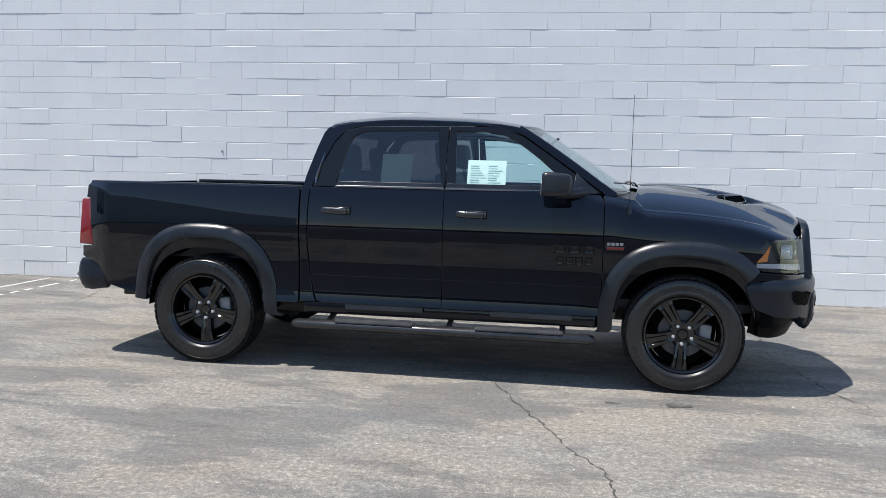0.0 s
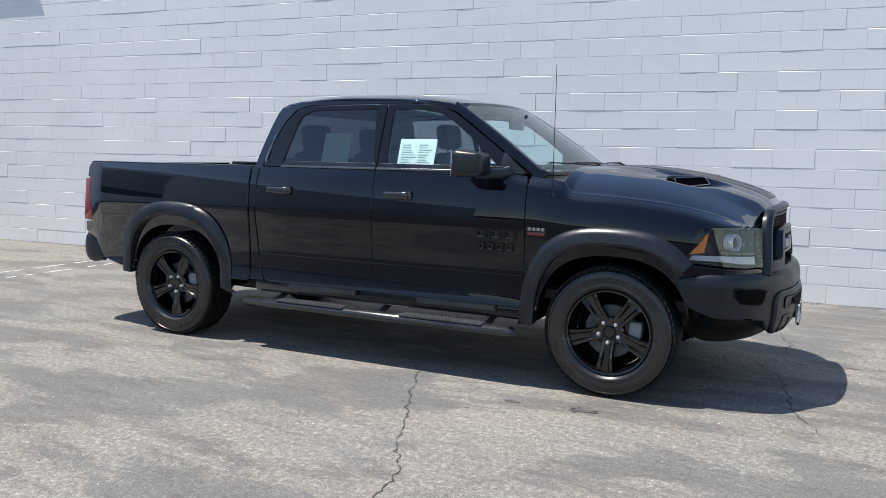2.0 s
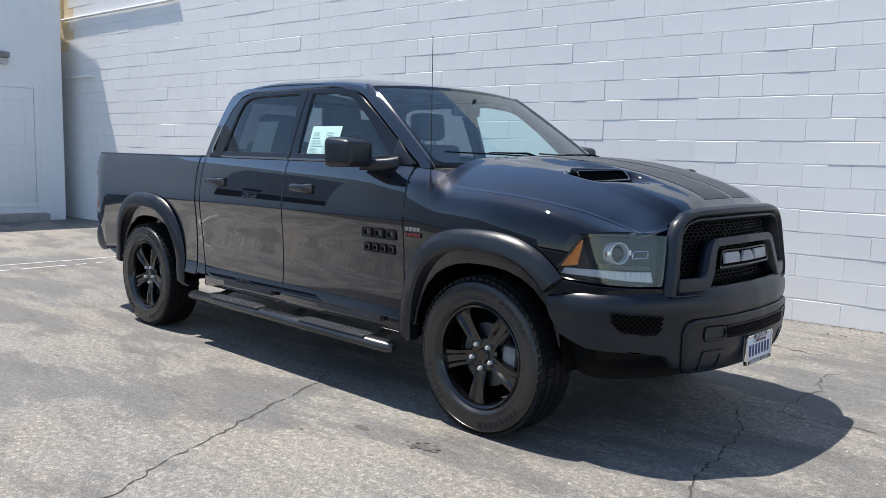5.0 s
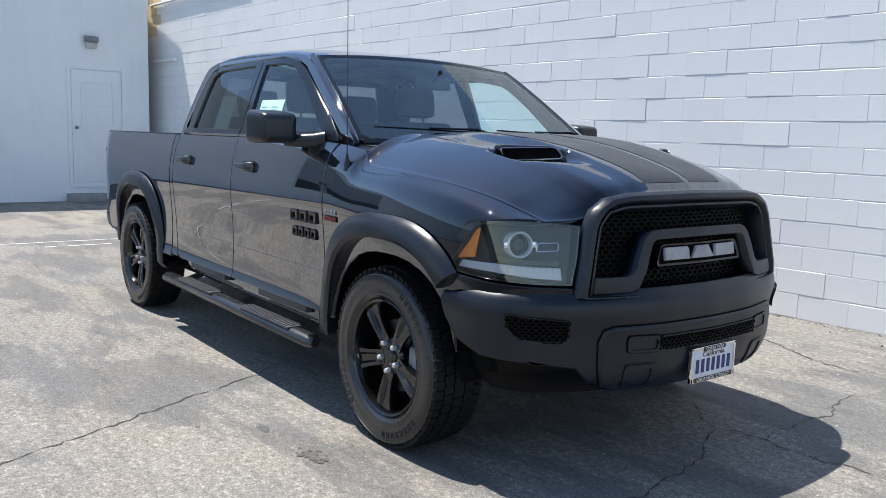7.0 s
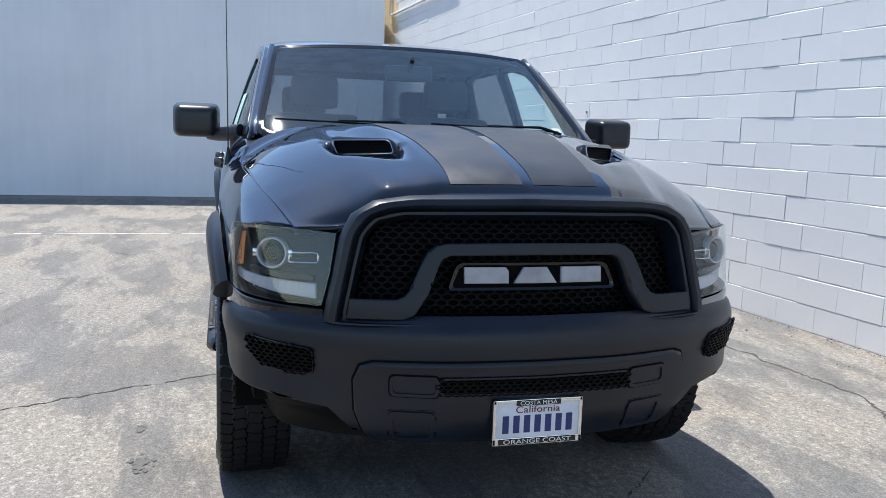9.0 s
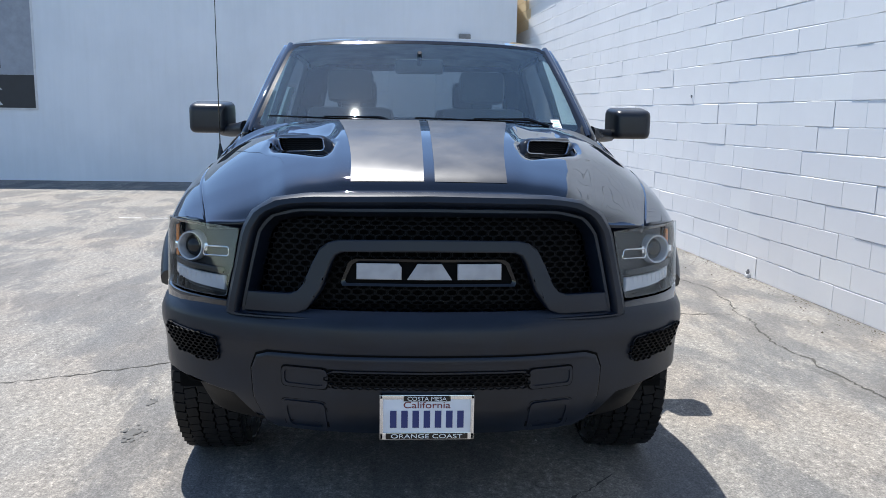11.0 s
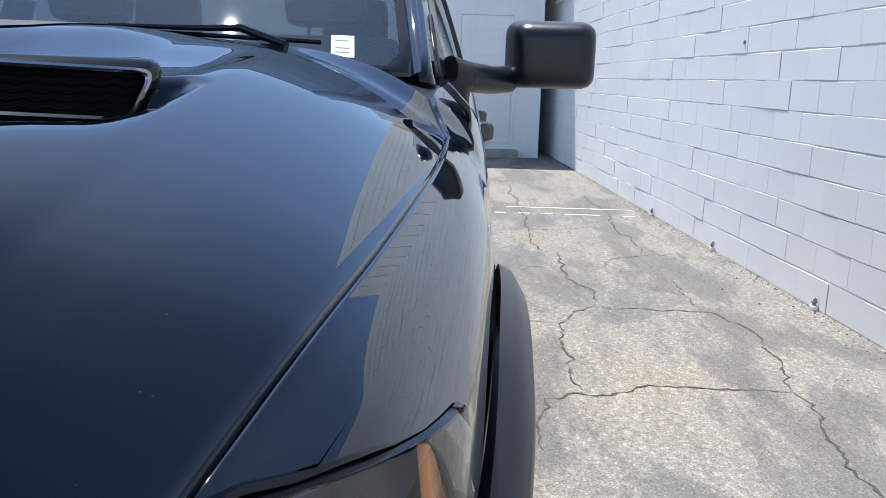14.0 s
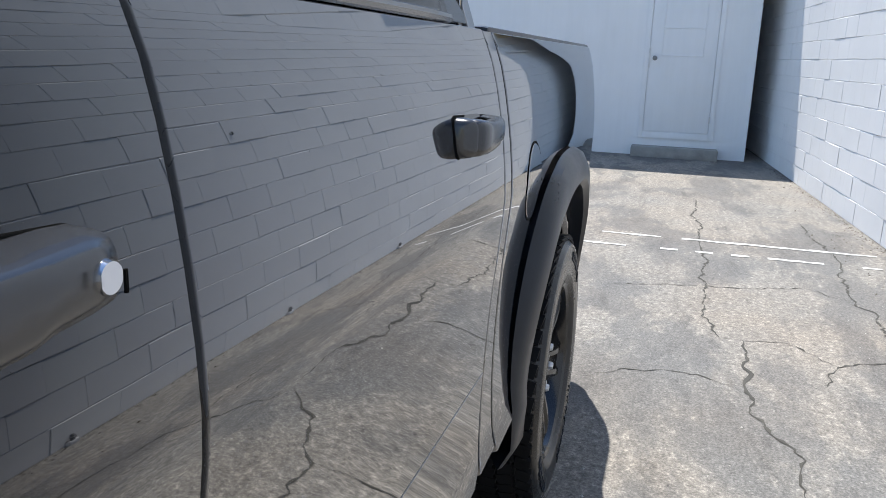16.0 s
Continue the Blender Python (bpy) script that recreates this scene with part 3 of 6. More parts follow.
def build_cracks():
    by_wall = (
        ([(-8.9, 8.70), (-6.7, 8.70), (-5.3, 8.71), (-4.5, 8.76)], 0.012),
        ([(-4.5, 8.87), (-3.87, 8.84), (-3.43, 8.90), (-3.15, 8.97), (-2.88, 8.92)], 0.014),
        ([(-2.88, 8.92), (-2.66, 8.76), (-2.49, 8.67), (-2.05, 8.64), (-1.62, 8.63), (-1.42, 8.65)], 0.012),
        ([(-2.88, 8.92), (-2.86, 9.25), (-2.82, 9.66), (-2.49, 9.77), (-1.95, 9.75), (-1.53, 9.64)], 0.012),
        ([(-1.53, 9.64), (-1.10, 9.60), (-0.55, 9.57), (-0.10, 9.63), (0.5, 9.70), (1.05, 9.45), (1.55, 9.36)], 0.013),
        ([(-1.53, 9.64), (-1.54, 9.20), (-1.55, 8.98), (-1.40, 8.78), (-1.42, 8.62), (-1.34, 8.48), (-1.04, 8.42), (-0.82, 8.43)], 0.012),
        ([(-2.49, 8.67), (-2.50, 8.40), (-2.66, 8.14)], 0.009),
        ([(-8.0, 9.56), (-6.5, 9.65), (-5.55, 9.55), (-5.3, 9.63), (-4.55, 9.58)], 0.011),
    )
    beyond = (
        ([(-5.3, 8.1), (-5.44, 8.48), (-5.53, 8.94), (-5.7, 9.3), (-5.5, 9.56)], 0.007),
        ([(-4.0, 9.18), (-4.28, 9.27), (-4.45, 9.56), (-4.62, 9.95)], 0.009),
        ([(-3.66, 9.60), (-3.0, 9.58), (-2.82, 9.66)], 0.008),
        ([(-4.5, 8.76), (-4.5, 8.87)], 0.010),
        ([(-3.87, 8.84), (-3.95, 8.5), (-3.8, 8.2)], 0.006),
        ([(-4.28, 9.27), (-4.55, 9.1), (-4.5, 8.87)], 0.007),
    )
    open_side = (
        ([(-0.62, 6.35), (-0.42, 6.0), (-0.20, 5.5), (-0.02, 5.12), (0.10, 4.82), (0.30, 4.50), (0.34, 4.2), (0.5, 3.7), (0.62, 3.1)], 0.010),
        ([(1.24, 7.95), (1.57, 7.68), (1.80, 7.76), (2.07, 7.73), (2.35, 7.80), (2.9, 7.9)], 0.011),
        ([(1.80, 7.76), (1.76, 8.12), (1.80, 8.38), (1.68, 8.72), (1.75, 9.0)], 0.009),
        ([(1.57, 7.68), (1.74, 7.34), (1.82, 6.94), (1.90, 6.46), (2.1, 6.0)], 0.009),
        ([(-5.2, 5.6), (-5.0, 5.2), (-5.35, 4.9)], 0.010),
        ([(-3.9, 5.0), (-3.6, 4.7), (-3.65, 4.4)], 0.008),
    )
    seed = 1
    for group in (by_wall, beyond, open_side):
        for points, width in group:
            bm = bmesh.new()
            crack_strip(bm, points, width, seed)
            seed += 1
            ob = part("crack", bm, FISSURE, ground, "", False)


def build_stains():
    """Old oil drips: ragged clusters of small blots."""
    rnd = random.Random(4)
    for x, y, rx, ry, n in ((0.37, 5.80, 0.060, 0.035, 22), (0.78, 5.83, 0.110, 0.048, 46), (0.17, 5.55, 0.025, 0.018, 6)):
        bm = bmesh.new()
        for k in range(n):
            a, d = rnd.uniform(0, math.tau), abs(rnd.gauss(0, 0.5))
            cx, cy = x + rx * d * math.cos(a), y + ry * d * math.sin(a)
            r = rnd.uniform(0.10, 0.42) * ry * (1.3 - min(1.0, d) * 0.8)
            pts = []
            for j in range(11):
                b = j * math.tau / 11
                q = r * rnd.uniform(0.65, 1.25)
                pts.append((cx + 1.6 * q * math.cos(b), cy + q * math.sin(b)))
            flat_sheet(bm, pts, 0.0016 + 0.00006 * k)
        part("stain", bm, OIL, ground, "", False)


LINE = make_grain("worn_line_paint", (0.50, 0.50, 0.49), 0.7, 120, 0.3, 1.3)
FISSURE = make_grain("crack_dirt", (0.050, 0.048, 0.042), 0.9, 80, 0.4)
OIL = make_grain("oil_stain", (0.060, 0.058, 0.054), 0.7, 30, 0.4, 2.2)
build_lines()
build_cracks()
build_stains()
# ---- pickup truck: x forward, y to its left, z up, origin under the middle of the wheelbase ----
truck = thing("pickup_truck", "glossy black crew-cab pickup truck with matte black trim", "pickup truck", pose(-0.950, 7.154, 0) @ Matrix.Diagonal((1.0, 1.012, 1.0, 1.0)))
AXLE, TRACK, TYRE_R = 1.785, 0.845, 0.412

# body lines along the side, from the sill to the shoulder: half width and height at stations in x
STATIONS = (-2.87, -2.6, -1.0, 0.9, 1.25, 1.42, 1.50, 1.75, 2.0, 2.2, 2.35, 2.46, 2.6)
SIDE_Y = (
    (0.925, 0.975, 0.990, 0.990, 0.985, 0.980, 0.980, 0.975, 0.965, 0.95, 0.925, 0.90, 0.85),
    (0.920, 0.968, 0.976, 0.976, 0.976, 0.976, 0.976, 0.975, 0.970, 0.95, 0.930, 0.90, 0.85),
    (0.925, 0.968, 0.970, 0.970, 0.970, 0.970, 0.970, 0.970, 0.966, 0.95, 0.930, 0.90, 0.85),
    (0.930, 0.974, 0.974, 0.974, 0.974, 0.974, 0.974, 0.973, 0.968, 0.955, 0.935, 0.90, 0.85),
    (0.935, 0.982, 0.984, 0.984, 0.984, 0.984, 0.984, 0.982, 0.975, 0.96, 0.938, 0.905, 0.855),
    (0.935, 0.985, 0.989, 0.989, 0.989, 0.988, 0.987, 0.984, 0.975, 0.96, 0.937, 0.905, 0.855),
    (0.930, 0.977, 0.977, 0.977, 0.976, 0.973, 0.973, 0.970, 0.960, 0.945, 0.925, 0.895, 0.845),
    (0.918, 0.961, 0.956, 0.955, 0.948, 0.942, 0.946, 0.942, 0.928, 0.908, 0.882, 0.855, 0.80),
    (0.900, 0.941, 0.930, 0.929, 0.880, 0.868, 0.900, 0.898, 0.878, 0.850, 0.815, 0.783, 0.745),
)
SIDE_Z = (
    (0.53, 0.505, 0.505, 0.505, 0.505, 0.505, 0.505, 0.505, 0.50, 0.53, 0.56, 0.58, 0.60),
    (0.60, 0.57, 0.57, 0.57, 0.57, 0.57, 0.57, 0.57, 0.58, 0.60, 0.62, 0.65, 0.68),
    (0.71, 0.70, 0.70, 0.70, 0.70, 0.70, 0.70, 0.70, 0.70, 0.71, 0.72, 0.74, 0.75),
    (0.85, 0.85, 0.85, 0.85, 0.85, 0.85, 0.85, 0.84, 0.83, 0.82, 0.82, 0.83, 0.84),
    (0.99, 0.99, 0.99, 0.99, 0.99, 0.98, 0.98, 0.97, 0.94, 0.93, 0.92, 0.92, 0.92),
    (1.08, 1.08, 1.08, 1.08, 1.08, 1.075, 1.07, 1.06, 1.03, 1.01, 1.00, 0.99, 0.98),
    (1.20, 1.20, 1.20, 1.20, 1.195, 1.175, 1.16, 1.150, 1.120, 1.095, 1.075, 1.06, 1.04),
    (1.31, 1.31, 1.31, 1.31, 1.295, 1.265, 1.225, 1.212, 1.188, 1.162, 1.132, 1.105, 1.070),
    (1.380, 1.380, 1.380, 1.380, 1.362, 1.338, 1.268, 1.254, 1.232, 1.203, 1.168, 1.130, 1.082),
)
side_y = [curve1(*zip(STATIONS, row)) for row in SIDE_Y]
side_z = [curve1(*zip(STATIONS, row)) for row in SIDE_Z]


def section(x, s):
    """Half width and height at station x, s lines up from the sill."""
    s = min(8.0, max(0.0, s))
    i = min(7, int(s))
    u = s - i
    out = []
    for rows in (side_y, side_z):
        p = [rows[min(8, max(0, k))](x) for k in (i - 1, i, i + 1, i + 2)]
        out.append(0.5 * (2 * p[1] + (p[2] - p[0]) * u + (2 * p[0] - 5 * p[1] + 4 * p[2] - p[3]) * u * u + (3 * p[1] - p[0] - 3 * p[2] + p[3]) * u**3))
    return out


def line_of(x, z):
    lo, hi = 0.0, 8.0
    for _ in range(24):
        mid = (lo + hi) / 2
        if section(x, mid)[1] < z:
            lo = mid
        else:
            hi = mid
    return (lo + hi) / 2


def side_surface(sign):
    def fn(x, s):
        y, z = section(x, s)
        return Vector((x, sign * y, z))
    return fn


def on_side(points):
    return [(x, line_of(x, z)) for x, z in points]


def arc(cx, cz, rx, rz, a0, a1, steps=14):
    return [(cx + rx * math.cos(radians(a0 + (a1 - a0) * k / steps)), cz + rz * math.sin(radians(a0 + (a1 - a0) * k / steps))) for k in range(steps + 1)]


def arch(cx, r, z_end, steps=18, lift=0.0):
    """The wheel opening, squared a little at its shoulders, from its rear foot to its front foot."""
    out = []
    for k in range(steps + 1):
        a = math.pi - math.pi * k / steps
        c, s = math.cos(a), math.sin(a)
        f = 1.0 / (abs(c) ** 2.5 + abs(s) ** 2.5) ** 0.4
        out.append((cx + r * c * f * 1.0, 0.415 + lift + (r * s * f if s > 0 else 0)))
    lower = [(out[0][0], z_end)] if z_end < out[0][1] - 0.01 else []
    return lower + out + ([(out[-1][0], z_end)] if lower else [])


def green(sign):
    """The glasshouse side above the belt."""
    def fn(x, z):
        d = z - 1.38
        y = 0.930 - 0.29 * d - 0.13 * d * d - 0.075 * smooth01(0.2, 1.5, x) - 0.03 * smooth01(-0.55, -1.1, x)
        return Vector((x, sign * y, z))
    return fn


ROOF_Z = curve1((-0.93, 1.880), (-0.90, 1.885), (-0.75, 1.915), (-0.3, 1.945), (0.2, 1.935), (0.5, 1.908), (0.72, 1.872))


def roof_fn(x, y):
    w = 0.765 - 0.03 * smooth01(0.2, 0.8, x) - 0.02 * smooth01(-0.5, -0.9, x)
    u = abs(y) / w
    return Vector((x - 0.10 * smooth01(0.1, 0.7, x) * u * u + 0.0, y, ROOF_Z(x) - 0.022 * u * u - 0.035 * u**8))


def windshield_fn(u, v):
    """u from -1 to 1 across, v from 0 at the cowl to 1 at the roof."""
    w = 0.815 + (0.700 - 0.815) * v
    x = (1.43 - 0.15 * u * u) + ((0.70 - 0.09 * u * u) - (1.43 - 0.15 * u * u)) * v
    z = 1.385 + (1.868 - 0.020 * u * u - 1.385) * v + 0.05 * v * (1 - v)
    return Vector((x, u * w, z))


def rear_fn(y, z):
    return Vector((-1.005 + 0.29 * max(0.0, z - 1.38) - 0.0 + 0.06 * (y / 0.9) ** 2, y, z))


def build_sides():
    for sign in (-1, 1):
        fn, gr = side_surface(sign), green(sign)
        # box side
        bed = [(-1.03, 0.50)] + [(-1.03, 0.9), (-1.035, 1.375)] + [(-2.77, 1.375), (-2.80, 1.345), (-2.805, 1.255), (-2.768, 1.245), (-2.760, 1.05), (-2.745, 0.872), (-2.85, 0.866), (-2.855, 0.785), (-2.70, 0.72), (-2.60, 0.57), (-2.40, 0.52)] + arch(-AXLE, 0.475, 0.50)
        side = panel("bed_side", on_side(bed), fn, PAINT, truck, 0.03, 0.07, 0.45, label="glossy black bed side panel")
        if sign > 0:
            disc = [(-1.285 + 0.088 * math.cos(k * math.tau / 28), 1.055 + 0.088 * math.sin(k * math.tau / 28)) for k in range(28)]
            panel("fuel_door", on_side(disc), fn, PAINT, side, 0.006, 0.05, 0.3, lift=0.0022, label="round black fuel door")
            rim = [(-1.285 + 0.0915 * math.cos(k * math.tau / 28), 1.055 + 0.0915 * math.sin(k * math.tau / 28)) for k in range(28)]
            panel("fuel_door_gap", on_side(rim), fn, DARK, side, 0, 0.05, 0.3, lift=0.0008)
        # rear door
        lower = [(-0.885, 0.535), (-0.93, 0.70), (-0.955, 0.95), (-0.955, 1.20), (-0.945, 1.378), (0.0690, 1.378), (0.0690, 0.515), (-0.84, 0.515)]
        rear_door = panel("rear_door", on_side(lower), fn, PAINT, truck, 0.03, 0.08, 0.45)
        frame = [(-0.945, 1.384), (-0.905, 1.50), (-0.80, 1.72), (-0.72, 1.805), (-0.60, 1.835), (0.067, 1.845), (0.067, 1.384), (0.045, 1.384), (-0.015, 1.815)] + [(-0.50, 1.808), (-0.60, 1.798), (-0.665, 1.76), (-0.70, 1.68), (-0.745, 1.50), (-0.765, 1.384)]
        panel("door_frame", frame, gr, GLOSS, rear_door, 0.03, 0.12, 0.1)
        panel("window", [(0.06, 1.37), (-0.015, 1.82), (-0.50, 1.815), (-0.62, 1.80), (-0.675, 1.76), (-0.71, 1.68), (-0.76, 1.50), (-0.775, 1.37)], gr, DARK_GLASS, rear_door, 0, 0.3, 0.2, lift=-0.012, label="dark privacy glass")
        # front door
        lower = [(0.0735, 0.515), (0.0735, 1.378), (1.19, 1.378), (1.212, 1.30), (1.215, 1.0), (1.215, 0.70), (1.20, 0.515)]
        front_door = panel("front_door", on_side(lower), fn, PAINT, truck, 0.03, 0.08, 0.45)
        frame = [(0.075, 1.384), (0.075, 1.845), (0.35, 1.845), (0.50, 1.825), (0.62, 1.775), (0.80, 1.655), (1.185, 1.384), (1.02, 1.384), (0.75, 1.62), (0.58, 1.745), (0.48, 1.79), (0.35, 1.81), (0.125, 1.812), (0.15, 1.384)]
        panel("door_frame", frame, gr, GLOSS, front_door, 0.03, 0.12, 0.1)
        panel("window", [(0.14, 1.37), (0.115, 1.82), (0.35, 1.818), (0.49, 1.795), (0.59, 1.75), (0.76, 1.62), (1.05, 1.37)], gr, SIDE_GLASS, front_door, 0, 0.3, 0.2, lift=-0.012, label="lightly tinted window glass")
        for door, x0, x1 in ((rear_door, -0.76, 0.066), (front_door, 0.076, 1.02)):
            bm = bmesh.new()
            pts = [gr(x0 + (x1 - x0) * k / 12, 1.386) + Vector((0, sign * 0.002, 0)) for k in range(13)]
            tube(bm, pts, 0.0085, 8)
            part("belt_moulding", bm, BELT, door, "glossy black belt moulding")
            band = rounded([(x0 - 0.004, 1.388), (x1 + 0.002, 1.388), (x1 - 0.012, 1.424), (x0 + 0.012, 1.424)], 0.012, 3)
            panel("belt_seal", band, gr, FLARE, door, 0.006, 0.12, 0.1, lift=0.004, label="satin black window seal")
            bm = bmesh.new()
            lo_x, hi_x = (-0.925, 0.062) if door is rear_door else (0.080, 1.208)
            pts = [fn(lo_x + (hi_x - lo_x) * k / 14, line_of(lo_x + (hi_x - lo_x) * k / 14, 0.721)) for k in range(15)]
            tube(bm, pts, 0.0015, 6)
            part("door_crease", bm, PAINT, door)
            bm = bmesh.new()
            lo_x, hi_x = (-0.66, -0.07) if door is rear_door else (0.43, 1.02)
            box(bm, (lo_x, min(sign * 0.93, sign * 0.972), 0.470), (hi_x, max(sign * 0.93, sign * 0.972), 0.510), 0.008)
            part("sill_guard", bm, PAD, truck, "ribbed grey sill guard strip")
        for door, x in ((rear_door, -0.715), (front_door, 0.30)):
            door_handle(door, sign, x)
        # cab rim above the doors, from the rear pillar to the windshield pillar
        rim = [(-1.025, 1.36), (-1.005, 1.46), (-0.940, 1.68), (-0.900, 1.79), (-0.872, 1.828), (-0.82, 1.852), (-0.70, 1.872), (-0.30, 1.889), (0.20, 1.883), (0.45, 1.866), (0.57, 1.848), (0.72, 1.780), (1.30, 1.385), (1.30, 1.36), (1.225, 1.36), (1.20, 1.388), (0.81, 1.662), (0.63, 1.784), (0.505, 1.835), (0.35, 1.853), (-0.60, 1.843), (-0.725, 1.813), (-0.808, 1.725), (-0.912, 1.505), (-0.953, 1.384), (-0.955, 1.36)]
        panel("cab_frame", rim, gr, PAINT, truck, 0.03, 0.1, 0.08)
        seal = [(0.38, 1.80), (0.50, 1.785), (0.60, 1.735), (0.78, 1.615), (1.12, 1.372), (1.27, 1.372), (0.86, 1.685), (0.67, 1.805), (0.53, 1.855), (0.38, 1.868)]
        panel("pillar_seal", seal, gr, DARK, truck, 0, 0.08, 0.08, lift=-0.016)
        # rounded pillar beside the windshield
        bm = bmesh.new()
        pts = [windshield_fn(sign * 1.012, -0.02 + 1.03 * k / 10) + Vector((-0.012, sign * 0.006, -0.006)) for k in range(11)]
        tube(bm, pts, [0.020] * 10 + [0.017], 12)
        part("windshield_pillar", bm, PAINT, truck)
        corner = [(-1.015, 0.52), (-1.02, 1.376), (-0.953, 1.376), (-0.963, 1.20), (-0.963, 0.95), (-0.938, 0.70), (-0.893, 0.52)]
        panel("cab_corner", on_side(corner), fn, PAINT, truck, 0.03, 0.08, 0.45)
        # sill below the doors
        bm = bmesh.new()
        box(bm, (-1.0, min(sign * 0.80, sign * 0.935), 0.42), (1.2, max(sign * 0.80, sign * 0.935), 0.51), 0.02)
        part("rocker_panel", bm, PAINT, truck)
        # dark jamb behind the shut lines
        jamb = [(-1.06, 0.52), (-1.06, 1.37), (1.28, 1.37), (1.28, 0.52)]
        panel("door_jamb", on_side(jamb), fn, DARK, truck, 0, 0.25, 0.9, lift=-0.028)
        # front wing, up to the hood shut line, forward to the lamp
        wing = on_side([(1.2195, 0.51), (1.2195, 1.00), (1.2195, 1.25)]) + [(1.215, 8.0), (1.30, 8.0), (1.42, 8.0), (1.50, 8.0), (1.8, 8.0), (2.1, 8.0), (2.3, 8.0), (2.535, 8.0)]
        wing += [(2.49, 7.3)] + on_side([(2.42, 1.098), (2.355, 1.084), (2.30, 1.00), (2.215, 0.885), (2.24, 0.845), (2.24, 0.80)]) + on_side(arch(AXLE, 0.475, 0.51)[::-1])
        fender = panel("front_fender", wing, fn, PAINT, truck, 0.03, 0.06, 0.4)
        badge(front_door, fender, sign)
        flares(sign)
        # inner arches
        for cx, well in ((AXLE, 0.50), (-AXLE, 0.50)):
            bm = bmesh.new()
            rows = []
            for y in (0.52, 0.93):
                rows.append([bm.verts.new((cx + well * math.cos(a), sign * y, 0.42 + 1.13 * well * math.sin(a))) for a in [math.pi * k / 20 for k in range(21)]])
            for k in range(20):
                bm.faces.new((rows[0][k], rows[0][k + 1], rows[1][k + 1], rows[1][k]))
            bm.faces.new([bm.verts.new(v.co) for v in rows[0]])
            part("wheel_well", bm, DARK, truck, "dark inner wheel arch liner")


HANDLE = make_grain("satin_black_handle", (0.014, 0.015, 0.018), 0.22, 200, 0.05, 1.3, 1.0)


def door_handle(door, sign, x):
    """A pull handle on its gasket: a tall front end with a cap, a bar that narrows to the rear and a hollow behind it."""
    fn = side_surface(sign)
    base = fn(x, line_of(x, 1.208))

    def bar(name, rows, label=""):
        bm = bmesh.new()
        made = []
        for px, lo, hi, half, mid in rows:
            ring_pts = rounded([(lo, -half), (hi, -half * 0.9), (hi, half * 0.9), (lo, half)], [0.004, 0.016, 0.016, 0.004], 4)
            made.append([bm.verts.new((px, base.y + sign * o, base.z + mid + h)) for o, h in ring_pts])
        for a, b in zip(made, made[1:]):
            n = len(a)
            for k in range(n):
                bm.faces.new((a[k], a[(k + 1) % n], b[(k + 1) % n], b[k]))
        bm.faces.new(made[0])
        bm.faces.new(made[-1][::-1])
        return part(name, bm, HANDLE, door, label, True, 50)

    bar("door_handle", [(x + 0.072, -0.004, 0.026, 0.026, 0.0), (x + 0.069, -0.004, 0.036, 0.0285, 0.0), (x + 0.060, -0.004, 0.041, 0.030, 0.0), (x + 0.040, -0.004, 0.044, 0.029, 0.0), (x + 0.030, 0.018, 0.044, 0.028, -0.001), (x, 0.021, 0.043, 0.0255, -0.002), (x - 0.05, 0.020, 0.040, 0.024, -0.001), (x - 0.068, -0.004, 0.039, 0.024, 0.0), (x - 0.10, -0.004, 0.036, 0.024, 0.001), (x - 0.120, -0.004, 0.032, 0.023, 0.001), (x - 0.128, -0.004, 0.024, 0.020, 0.001), (x - 0.131, -0.004, 0.014, 0.016, 0.001)], "satin black pull handle")
    bar("handle_end_cap", [(x + 0.090, -0.004, 0.010, 0.022, 0.0), (x + 0.086, -0.004, 0.022, 0.028, 0.0), (x + 0.078, -0.004, 0.031, 0.031, 0.0), (x + 0.0745, -0.004, 0.032, 0.031, 0.0)])
    plate = rounded([(x - 0.134, 1.186), (x + 0.094, 1.173), (x + 0.094, 1.244), (x - 0.134, 1.233)], 0.016)
    panel("handle_gasket", [(a, line_of(a, b)) for a, b in plate], fn, DARK, door, 0.003, 0.1, 0.3, lift=0.0018, label="thin black gasket")
    outline = rounded([(x - 0.075, 1.184), (x + 0.05, 1.178), (x + 0.05, 1.240), (x - 0.075, 1.236)], 0.03)
    panel("handle_cup", [(a, line_of(a, b)) for a, b in outline], fn, GLOSS, door, 0, 0.1, 0.3, lift=0.0032)
    if sign > 0 and x > 0:
        bm = bmesh.new()
        revolve(bm, [(0.0001, 0.0), (0.009, 0.0), (0.0105, -0.006)], 24, m=pose(x - 0.106, base.y + 0.0385, base.z + 0.001))
        part("key_lock", bm, CHROME, door, "round chrome key lock")
        bm = bmesh.new()
        box(bm, (x - 0.1070, base.y + 0.0460, base.z - 0.006), (x - 0.1050, base.y + 0.0477, base.z + 0.007))
        part("key_slot", bm, DARK, door)


